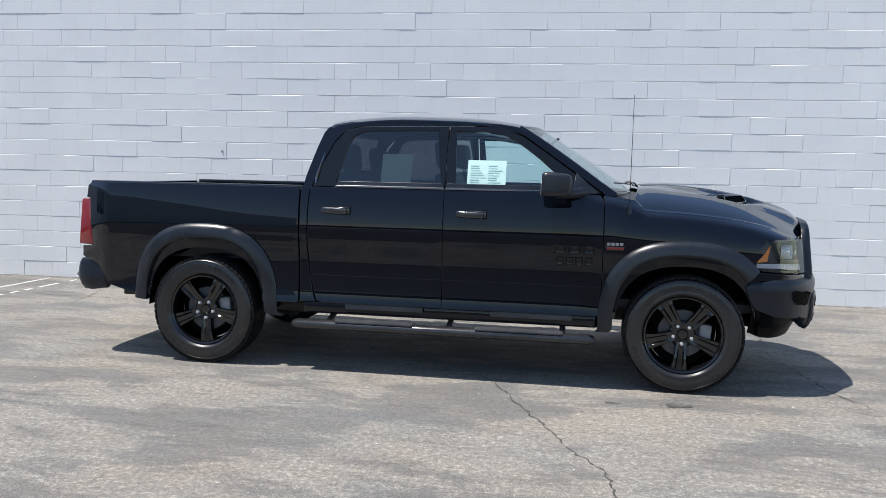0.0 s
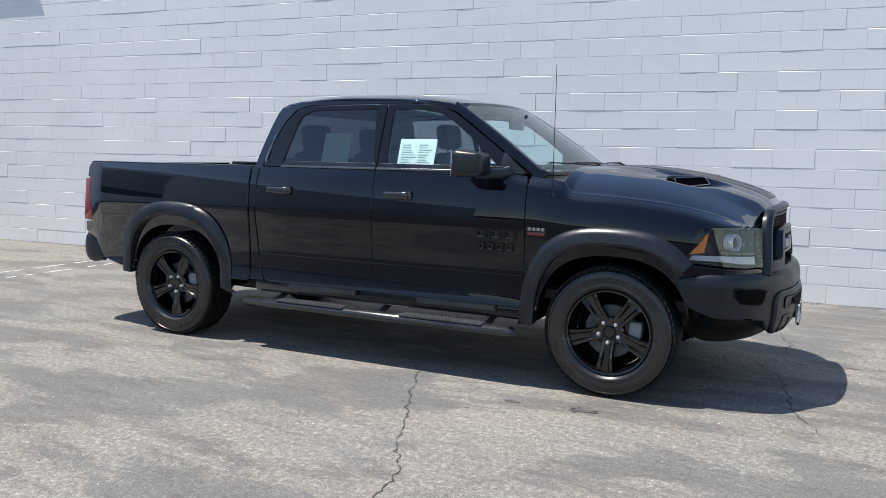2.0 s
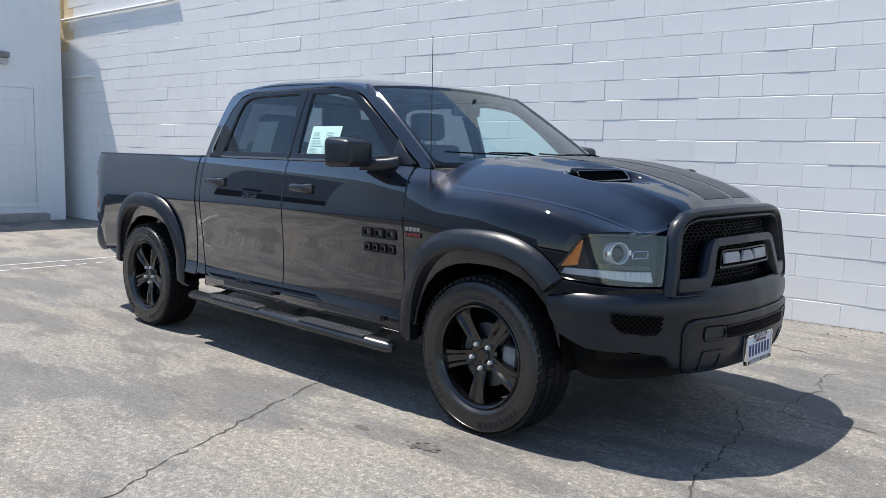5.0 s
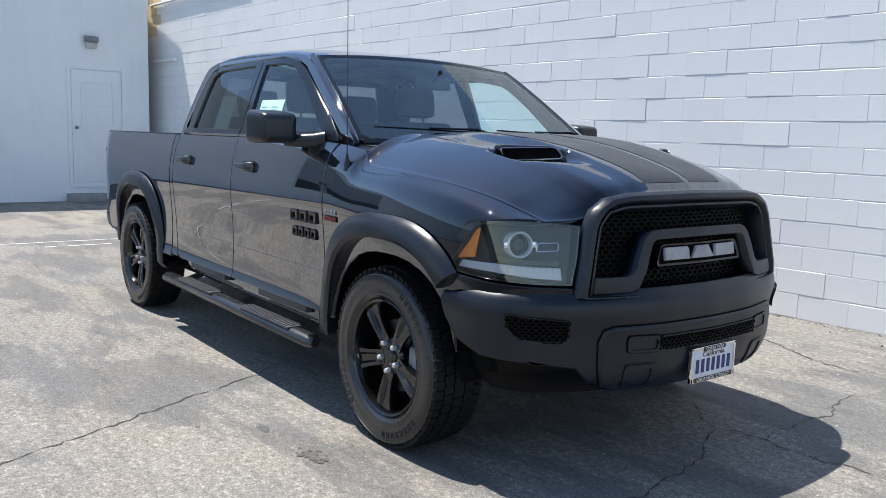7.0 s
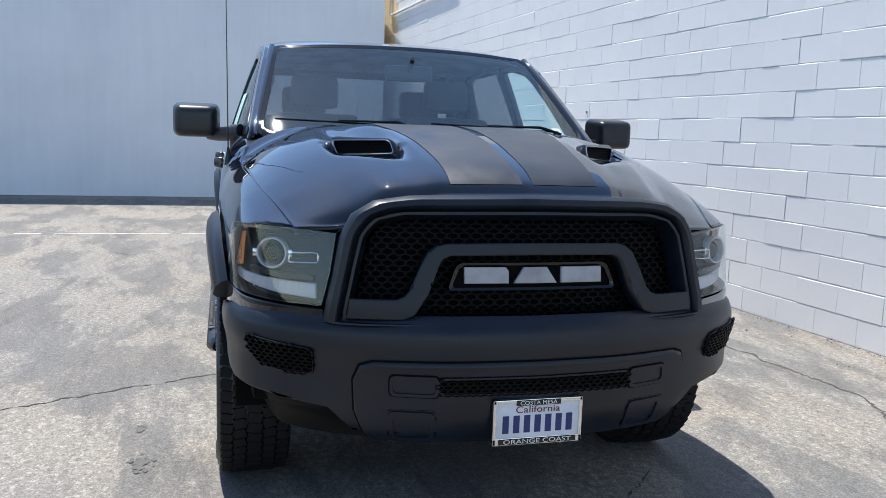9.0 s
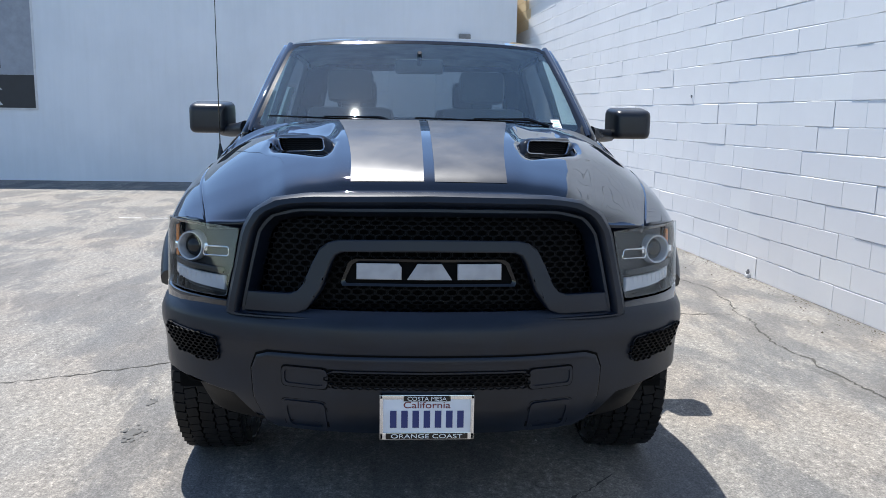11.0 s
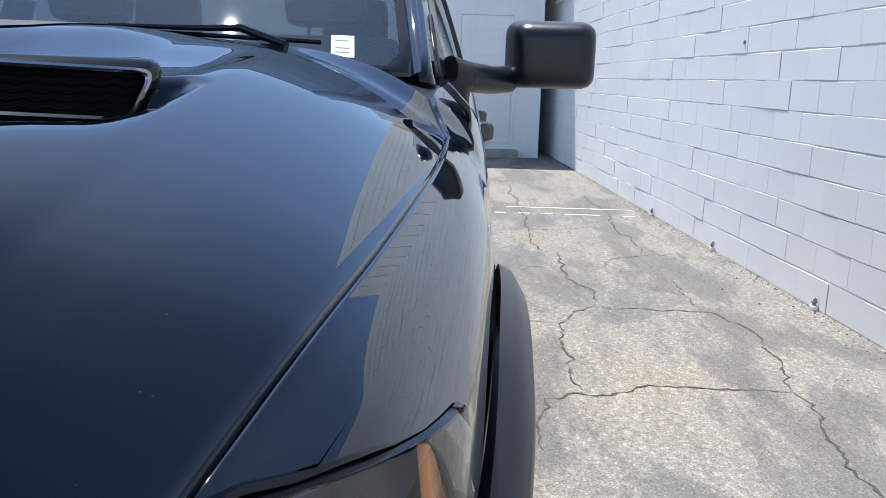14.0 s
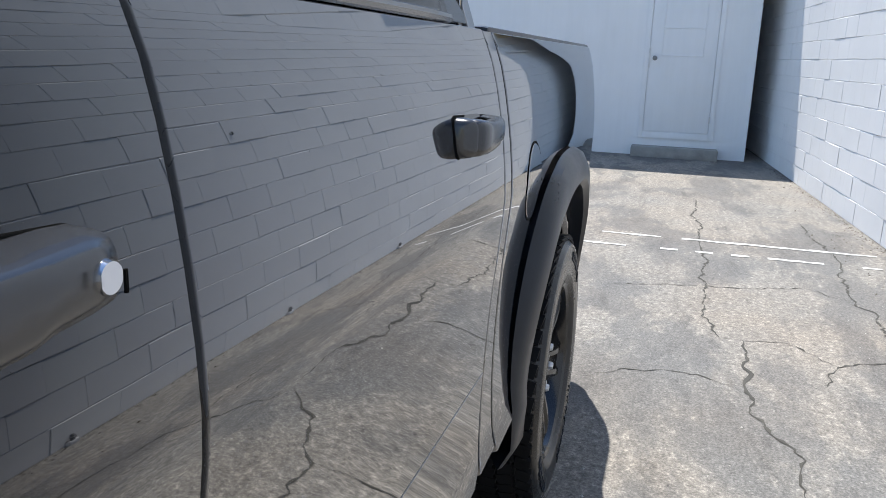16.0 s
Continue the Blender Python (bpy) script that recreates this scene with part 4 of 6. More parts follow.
def badge(front_door, fender, sign):
    """Model lettering on the door and a small two-line badge on the wing."""
    fn = side_surface(sign)
    for z, marks, w, h in ((0.985, 3, 0.30, 0.060), (0.900, 4, 0.27, 0.055)):
        p = fn(1.02, line_of(1.02, z))
        step = w / marks
        for k in range(marks):
            x0, x1 = 1.02 - w / 2 + step * k + 0.007, 1.02 - w / 2 + step * (k + 1) - 0.007
            bar = 0.30 * (x1 - x0)
            bm = bmesh.new()
            outer = rounded([(x0, -h / 2), (x1, -h / 2), (x1, h / 2), (x0, h / 2)], 0.010, 4)
            inner = rounded([(x0 + bar, -h / 2 + 0.017), (x1 - bar, -h / 2 + 0.017), (x1 - bar, h / 2 - 0.017), (x0 + bar, h / 2 - 0.017)], 0.005, 4)
            loops = [[bm.verts.new((u, p.y + sign * out, z + v)) for u, v in pts] for pts, out in ((inner, -0.004), (inner, 0.009), ([(a + (b - a) * 0.3, c + (d - c) * 0.3) for (a, c), (b, d) in zip(inner, outer)], 0.011), ([(a + (b - a) * 0.85, c + (d - c) * 0.85) for (a, c), (b, d) in zip(inner, outer)], 0.011), (outer, 0.007), (outer, -0.004))]
            for r0, r1 in zip(loops, loops[1:]):
                for i in range(len(r0)):
                    j = (i + 1) % len(r0)
                    bm.faces.new((r0[i], r0[j], r1[j], r1[i]))
            part("badge_mark", bm, GLOSS, front_door, "raised gloss black badge mark")
    p = fn(1.315, line_of(1.315, 1.015))
    for z, h, mat, marks in ((1.030, 0.020, DIM_SILVER, 4), (1.000, 0.016, RED, 6)):
        for k in range(marks):
            bm = bmesh.new()
            w = 0.118 / marks
            box(bm, (1.2425 + w * k, p.y - 0.006, z - h / 2), (1.2425 + w * k + w * 0.78, p.y + 0.006, z + h / 2), 0.001)
            part("engine_badge", bm, mat, fender, "small silver and red badge bar", False)
    bm = bmesh.new()
    box(bm, (1.238, p.y - 0.004, 0.986), (1.364, p.y + 0.004, 1.014), 0.001)
    part("badge_plate", bm, GLOSS, fender)


def flares(sign):
    """Wide satin wheel-arch flares with a flat face and a soft outer edge."""
    fn = side_surface(sign)
    for cx, z0, z1 in ((AXLE, 0.43, 0.80), (-AXLE, 0.45, 0.45)):
        bm = bmesh.new()
        rows = []
        inner_r, outer_r = 0.490, 0.590
        n = 40
        for k in range(n + 1):
            a = math.pi * (1.0 - k / n)
            c, s = math.cos(a), math.sin(a)
            f = 1.0 / (abs(c) ** 2.6 + abs(s) ** 2.6) ** (1 / 2.6)
            ends = 0.075 * (1 - abs(s)) if cx < 0 else 0.06 * (1 - abs(s))
            row = []
            for r, out in ((inner_r - 0.004, -0.05), (inner_r, 0.035), (inner_r + 0.016, 0.050), (outer_r - 0.040, 0.044), (outer_r - 0.010, 0.024), (outer_r, 0.002)):
                out = out if out <= 0.0 else (out + 0.006) * (0.30 + 0.70 * smooth01(0.0, 0.75, s))
                x, z = cx + r * c * f, 0.425 + r * s * f * (1.09 if cx > 0 else 1.11)
                base = section(x, line_of(x, min(1.30, max(0.52, z))))[0]
                row.append(Vector((x, sign * (base + out), z)))
            rows.append(row)
        if cx < 0:
            rows = rows[1:]
            rows.append([p + Vector((0.045, -sign * 0.02, -0.0)) - Vector((0, 0, 0.03)) for p in rows[-1]])
        else:
            rows = [[p + Vector((-0.02, -sign * 0.015, -0.02)) for p in rows[0]]] + rows
            rows = [r for r in rows if not (r[2].x > cx + 0.2 and r[2].z < z1 - 0.02)]
        made = [[bm.verts.new(p) for p in row] for row in rows]
        for a, b in zip(made, made[1:]):
            for k in range(len(a) - 1):
                bm.faces.new((a[k], a[k + 1], b[k + 1], b[k]))
        bm.faces.new(made[0])
        bm.faces.new(made[-1][::-1])
        part("wheel_flare", bm, FLARE, truck, "satin black wheel-arch flare")


HOOD_C = curve1((0.0, 1.425), (0.15, 1.434), (0.36, 1.420), (0.58, 1.385), (0.78, 1.330), (0.90, 1.285), (0.96, 1.250), (1.0, 1.205))


def hood_x(v, a):
    rear = 1.475 - 0.04 * a * a
    front = 2.665 - 0.045 * a - 0.07 * a**3
    return rear + (front - rear) * v


def hood_edge(v):
    """Half width and height of the hood along its side shut line."""
    w, z = section(hood_x(v, 1.0), 8.0)
    return w - 0.006, z


HOOD_END = (hood_edge(0.0)[1], hood_edge(1.0)[1])
HOOD_LIP = curve1((0.0, 1.205), (0.50, 1.198), (0.62, 1.182), (0.69, 1.146), (0.75, 1.118), (0.81, 1.106), (0.87, 1.102), (0.94, HOOD_END[1] + 0.002), (1.0, HOOD_END[1]))


def hood_fn(v, u):
    """v from 0 at the cowl to 1 at the nose, u from -1 to 1 across."""
    a = min(1.0, abs(u))
    w, ze = hood_edge(v)
    y = u * w
    x = hood_x(v, a)
    # lofted from the cowl section to the nose edge, falling like the middle line inside and like the wing outside
    inner = (HOOD_C(v) - HOOD_C(1.0)) / (HOOD_C(0.0) - HOOD_C(1.0))
    outer = (ze - HOOD_END[1]) / (HOOD_END[0] - HOOD_END[1])
    fall = inner + (outer - inner) * a**4
    rear = HOOD_END[0] + (HOOD_C(0.0) - HOOD_END[0]) * (1 - a**7)
    nose = HOOD_LIP(a)
    z = nose + (rear - nose) * fall
    ridge = 0.44 - 0.14 * v
    dome = 1 - smooth01(ridge - 0.02, ridge + 0.08, abs(y))
    z += (0.016 * (dome - 1) * smooth01(0.0, 0.25, v) * (1 - 0.5 * smooth01(0.85, 1.0, v)) + 0.010) * (1 - a**4)
    # raised behind each scoop mouth, dished ahead of it
    d = x - (2.052 + (0.568 - abs(y)) * 0.85)
    over = smooth01(0.325, 0.385, abs(y)) * (1 - smooth01(0.560, 0.625, abs(y)))
    up = (1.366 - z) * smooth01(-0.45, -0.03, d)
    dish = min(0.0, 1.312 - z) * (1 - smooth01(0.03, 0.30, d))
    m = smooth01(-0.022, 0.012, d)
    z += over * (up * (1 - m) + dish * m)
    return Vector((x, y, z))


MOUTH = (Vector((2.052, 0.568, 1.370)), Vector((2.209, 0.379, 1.373)), Vector((2.079, 0.549, 1.318)), Vector((2.250, 0.368, 1.327)))


def build_hood():
    outline = [(0.0, k / 10) for k in range(-10, 11)] + [(1.0, k / 10) for k in range(10, -11, -1)]
    hood = panel("hood", outline, hood_fn, PAINT, truck, 0.03, 0.0095, 0.019, label="glossy black hood with two scoops and grey stripes")
    for side in (-1, 1):
        edge_a, edge_b = [], []
        for k in range(13):
            v = 0.015 + 0.955 * k / 12
            w = hood_edge(v)[0]
            edge_a.append((v, side * 0.018 / w))
            edge_b.append((v, side * (0.375 - 0.115 * smooth01(0, 1, v)) / w))
        panel("hood_stripe", edge_a + edge_b[::-1], hood_fn, STRIPE, hood, 0, 0.03, 0.04, lift=0.0016, label="satin grey hood stripe")
    for sign in (-1, 1):
        def face(a, b, sign=sign):
            p = MOUTH[0].lerp(MOUTH[1], a).lerp(MOUTH[2].lerp(MOUTH[3], a), b)
            return Vector((p.x, sign * p.y, p.z))

        def loop(k):
            pts = rounded([(-k, -k), (0.25 + k, -k), (0.25 + k, 0.056 + k), (-k, 0.056 + k)], 0.018 + k, 6)
            return [(x / 0.25, y / 0.056) for x, y in pts]

        above = lambda p: p - Vector((0.7, 0, 1))
        scoop = ring("hood_scoop", [(loop(-0.004), 0.004), (loop(-0.003), 0.014), (loop(0.0), 0.0165), (loop(0.003), 0.014), (loop(0.011), 0.010), (loop(0.017), 0.002), (loop(0.024), -0.022)], face, GLOSS, hood, 56, "gloss black hood scoop mouth", above)
        ring("scoop_edge", [(loop(-0.0035), 0.0155), (loop(-0.001), 0.0185), (loop(0.0025), 0.0175), (loop(0.003), 0.013)], face, POLISH, scoop, 56, "thin bright rim", above)
        # flat sheet over the uncut hood; the mouth's shade is its colour
        panel("scoop_throat_shade", loop(-0.001), face, DARK, scoop, 0, 0.3, 0.3, lift=0.005, centre=above)
        bm = bmesh.new()
        for k in range(6):
            pts = [face(j / 18, (k + 0.5 + 0.22 * (1 if j % 2 else -1)) / 6) + Vector((0.005, 0, 0.006)) for j in range(19)]
            tube(bm, pts, 0.0016, 4)
        tagged(part("scoop_screen", bm, SCREEN, scoop), kind="stuff")


def build_roof():
    n = 16
    outline = [(-0.885 + 0.04 * (abs(k) / n) ** 2, 0.762 * k / n) for k in range(-n, n + 1)] + [(0.70 - 0.0 * (k / n) ** 2, 0.762 * k / n) for k in range(n, -n - 1, -1)]
    panel("roof", outline, roof_fn, PAINT, truck, 0.02, 0.1, 0.05)
    ws = panel("windshield", rounded([(-1, 0.0), (1, 0.0), (1, 1.0), (-1, 1.0)], 0.04), windshield_fn, WINDSHIELD, truck, 0, 0.1, 0.1, label="clear green-tinted windshield")
    edge = [(a, b) for a, b in rounded([(-1, 0.0), (1, 0.0), (1, 1.0), (-1, 1.0)], 0.04)]
    ring("windshield_seal", [([(a * 0.975, 0.02 + b * 0.95) for a, b in edge], 0.001), ([(a * 1.0, b) for a, b in edge], 0.004), ([(a * 1.018, -0.02 + b * 1.03) for a, b in edge], -0.004), ([(a * 1.03, -0.02 + b * 1.075) for a, b in edge], -0.018)], windshield_fn, GLOSS, ws, 80, "gloss black windshield seal")
    # back of the cab with its window
    panel("cab_back", [(-0.90, 0.55), (0.90, 0.55), (0.90, 1.30), (-0.90, 1.30)], rear_fn, PAINT, truck, 0.02, 0.3, 0.3, centre=(0, 0, 1.2))
    for a in ([(-0.90, 1.305), (0.90, 1.305), (0.90, 1.45), (-0.90, 1.45)], [(-0.75, 1.79), (0.75, 1.79), (0.69, 1.858), (-0.69, 1.858)], [(-0.90, 1.45), (-0.69, 1.45), (-0.61, 1.79), (-0.77, 1.79)], [(0.90, 1.45), (0.69, 1.45), (0.61, 1.79), (0.77, 1.79)]):
        panel("cab_back", a, rear_fn, PAINT, truck, 0.02, 0.3, 0.3, centre=(0, 0, 1.2))
    panel("rear_window", [(-0.70, 1.44), (0.70, 1.44), (0.62, 1.80), (-0.62, 1.80)], rear_fn, DARK_GLASS, truck, 0, 0.3, 0.3, lift=-0.012, label="privacy glass rear window", centre=(0, 0, 1.2))
    # cowl
    bm = bmesh.new()
    rows = []
    for x_of, z in ((lambda u: 1.56 - 0.155 * u * u, 1.362), (lambda u: 1.40 - 0.15 * u * u, 1.388)):
        rows.append([bm.verts.new((x_of(k / 10), 0.872 * k / 10, z - 0.03 * (k / 10) ** 2)) for k in range(-10, 11)])
    for k in range(20):
        bm.faces.new((rows[0][k], rows[0][k + 1], rows[1][k + 1], rows[1][k]))
    part("cowl", bm, TRIM, truck, "black plastic cowl")
    for y0 in (-0.40, 0.30):
        bm = bmesh.new()
        base = Vector((1.475, y0 + 0.30, 1.425))
        pts = [windshield_fn((y0 + 0.33 * (1 - 2 * k / 12)) / 0.80, 0.03 + 0.035 * k / 12) + Vector((0.022, 0, 0.036)) for k in range(13)]
        tube(bm, pts, 0.005, 6)
        knee = pts[4] + Vector((0.012, 0, 0.012))
        tube(bm, [base, base.lerp(knee, 0.5) + Vector((0, 0, 0.015)), knee, pts[7] + Vector((0.006, 0, 0.008))], [0.008, 0.008, 0.006, 0.004], 6)
        part("wiper", bm, GLOSS, truck, "black windshield wiper")


# ---- nose: plan line of lamps and grille from the wing to the middle ----
def plan_path(points):
    pts = [Vector(p) for p in points]
    acc = [0.0]
    for a, b in zip(pts, pts[1:]):
        acc.append(acc[-1] + (b - a).length)
    fx, fy = curve1(*zip(acc, [p.x for p in pts])), curve1(*zip(acc, [p.y for p in pts]))
    total = acc[-1]

    def at(q):
        d = total - min(abs(q), total)
        y = fy(d)
        return fx(d), (y if q >= 0 else -y)

    def q_of_y(y):
        lo, hi = 0.0, total
        for _ in range(26):
            mid = (lo + hi) / 2
            if at(mid)[1] < abs(y):
                lo = mid
            else:
                hi = mid
        return math.copysign((lo + hi) / 2, y)

    def q_of_x(x, sign=1):
        lo, hi = 0.0, total
        for _ in range(26):
            mid = (lo + hi) / 2
            if at(mid)[0] > x:
                lo = mid
            else:
                hi = mid
        return sign * (lo + hi) / 2

    return at, q_of_y, q_of_x


nose_at, nose_y, nose_x = plan_path([(2.18, 0.962), (2.30, 0.950), (2.41, 0.925), (2.505, 0.865), (2.585, 0.763), (2.645, 0.655), (2.70, 0.50), (2.735, 0.28), (2.75, 0.0)])
bump_at, bump_y, bump_x = plan_path([(2.18, 0.965), (2.33, 0.956), (2.45, 0.920), (2.555, 0.835), (2.655, 0.68), (2.733, 0.48), (2.785, 0.24), (2.80, 0.0)])


def nose_fn(q, z):
    x, y = nose_at(q)
    return Vector((x - 0.16 * max(0.0, z - 0.85) - 0.9 * max(0.0, z - 1.10) ** 2 * 2, y, z))


BUMP_OUT = curve1((0.40, -0.075), (0.46, -0.03), (0.55, -0.004), (0.66, 0.0), (0.74, 0.014), (0.79, 0.008), (0.82, -0.012), (0.845, -0.050))


def bump_fn(q, z):
    x, y = bump_at(q)
    e = 0.01
    x1, y1 = bump_at(q + e if q >= 0 else q - e)
    t = Vector((x1 - x, y1 - y)).normalized()
    n = Vector((t.y, -t.x)) if q >= 0 else Vector((-t.y, t.x))
    o = BUMP_OUT(z)
    return Vector((x + n.x * o, y + n.y * o, z))


def nose_points(pts, sign=1):
    """(half width, height) into nose coordinates."""
    return [(nose_y(sign * y), z) for y, z in pts]


def both(pts):
    """An outline for the whole width from its half with y from 0 outwards to 0 again."""
    return [(y, z) for y, z in pts] + [(-y, z) for y, z in pts[::-1] if abs(y) > 1e-6]


def build_lamp(sign):
    lamp = thing("headlight", "", "")
    lamp.parent = truck
    lamp["label"] = "clear headlight with chrome-ringed projector and amber reflector"
    lens = [(nose_x(2.205, sign), 0.893), (nose_x(2.29, sign), 1.02), (nose_x(2.345, sign), 1.088)] + nose_points([(0.925, 1.094), (0.85, 1.098), (0.76, 1.096), (0.70, 1.092), (0.630, 1.086), (0.650, 0.96), (0.676, 0.855), (0.80, 0.858)], sign) + [(nose_x(2.44, sign), 0.868), (nose_x(2.28, sign), 0.880)]
    centre = Vector((2.0, sign * 0.6, 0.95))
    panel("lens", lens, nose_fn, LENS, lamp, 0, 0.06, 0.06, label="clear plastic lens", centre=centre)
    mid = Vector((sum(p[0] for p in lens) / len(lens), sum(p[1] for p in lens) / len(lens)))
    inner = [tuple(mid + (Vector(p) - mid) * 0.96) for p in lens]
    ring("lamp_rim", [([tuple(mid + (Vector(p) - mid) * 0.955) for p in lens], -0.055), ([tuple(mid + (Vector(p) - mid) * 0.985) for p in lens], -0.006), (lens, -0.004), ([tuple(mid + (Vector(p) - mid) * 1.012) for p in lens], -0.012)], nose_fn, GLOSS, lamp, 72, centre=centre)
    panel("lamp_housing", [tuple(mid + (Vector(p) - mid) * 0.97) for p in lens], nose_fn, BEZEL, lamp, 0, 0.06, 0.06, lift=-0.058, centre=centre)

    def facing(y, z, back):
        q = nose_y(sign * y)
        n, p = surface_normal(nose_fn, q, z, centre)
        d = (n + Vector((0.9, 0, 0))).normalized()
        return Matrix.Translation(p - n * back) @ d.to_track_quat("Y", "Z").to_matrix().to_4x4()

    m = facing(0.842, 1.010, 0.046)
    bm = bmesh.new()
    revolve(bm, [(0.040, -0.03), (0.0425, 0.018), (0.045, 0.026), (0.050, 0.028), (0.053, 0.022), (0.054, -0.03)], 40, m=m)
    part("projector_ring", bm, LED, lamp, "bright ring round the projector")
    bm = bmesh.new()
    revolve(bm, [(0.0005, 0.022), (0.014, 0.020), (0.027, 0.013), (0.036, 0.002), (0.041, -0.012)], 40, m=m)
    part("projector_lens", bm, GLOSS, lamp, "dark glass projector lens")
    for lo, hi in (((-0.068, 0.0, -0.013), (-0.052, 0.022, 0.013)), ((0.049, 0.0, -0.013), (0.065, 0.022, 0.013))):
        part("projector_bracket", box(bmesh.new(), lo, hi, 0.003, m), CHROME, lamp, "bright projector bracket")
    m2 = facing(0.745, 1.002, 0.040)
    bm = bmesh.new()
    loop = rounded([(-0.048, -0.016), (0.048, -0.016), (0.040, 0.016), (-0.048, 0.016)], 0.01)
    tube(bm, [m2 @ Vector((a, 0, b)) for a, b in loop], 0.0028, 6, closed=True)
    part("accent_ring", bm, CHROME, lamp)
    shelf = nose_points([(0.905, 0.962), (0.80, 0.952), (0.712, 0.948), (0.713, 0.930), (0.80, 0.933), (0.905, 0.938)], sign)
    panel("lamp_shelf", shelf, nose_fn, FIN, lamp, 0.03, 0.04, 0.04, lift=-0.020, label="gloss black trim step", centre=centre)
    strip = nose_points([(0.90, 0.930), (0.80, 0.925), (0.705, 0.922), (0.702, 0.874), (0.80, 0.880), (0.91, 0.895)], sign)
    strip = [(nose_x(2.275, sign), 0.925)] + strip + [(nose_x(2.25, sign), 0.897)]
    drl = panel("light_guide", strip, nose_fn, LED, lamp, 0.015, 0.03, 0.03, lift=-0.03, label="frosted daytime light strip", centre=centre)
    bm = bmesh.new()
    for k in range(9):
        y = 0.90 - 0.021 * k
        n, p = surface_normal(nose_fn, nose_y(sign * y), 0.908, centre)
        box(bm, (-0.0015, -0.004, -0.018), (0.0015, 0.004, 0.016), 0.001, Matrix.Translation(p - n * 0.0315))
    tagged(part("guide_ribs", bm, LED, drl), kind="stuff")
    amber = [(nose_x(2.242, sign), 0.928), (nose_x(2.290, sign), 1.005), (nose_x(2.345, sign), 1.062), (nose_x(2.385, sign), 1.062), (nose_x(2.345, sign), 0.945)]
    panel("amber_reflector", amber, nose_fn, AMBER, lamp, 0.01, 0.04, 0.04, lift=-0.028, label="amber side reflector", centre=centre)
    # body-coloured filler under the lamp
    filler = [(nose_x(2.205, sign), 0.882), (nose_x(2.28, sign), 0.869), (nose_x(2.44, sign), 0.857)] + nose_points([(0.80, 0.848), (0.672, 0.844), (0.668, 0.79), (0.80, 0.79)], sign) + [(nose_x(2.44, sign), 0.79), (nose_x(2.22, sign), 0.79)]
    panel("lamp_filler", filler, nose_fn, PAINT, truck, 0.02, 0.06, 0.06)


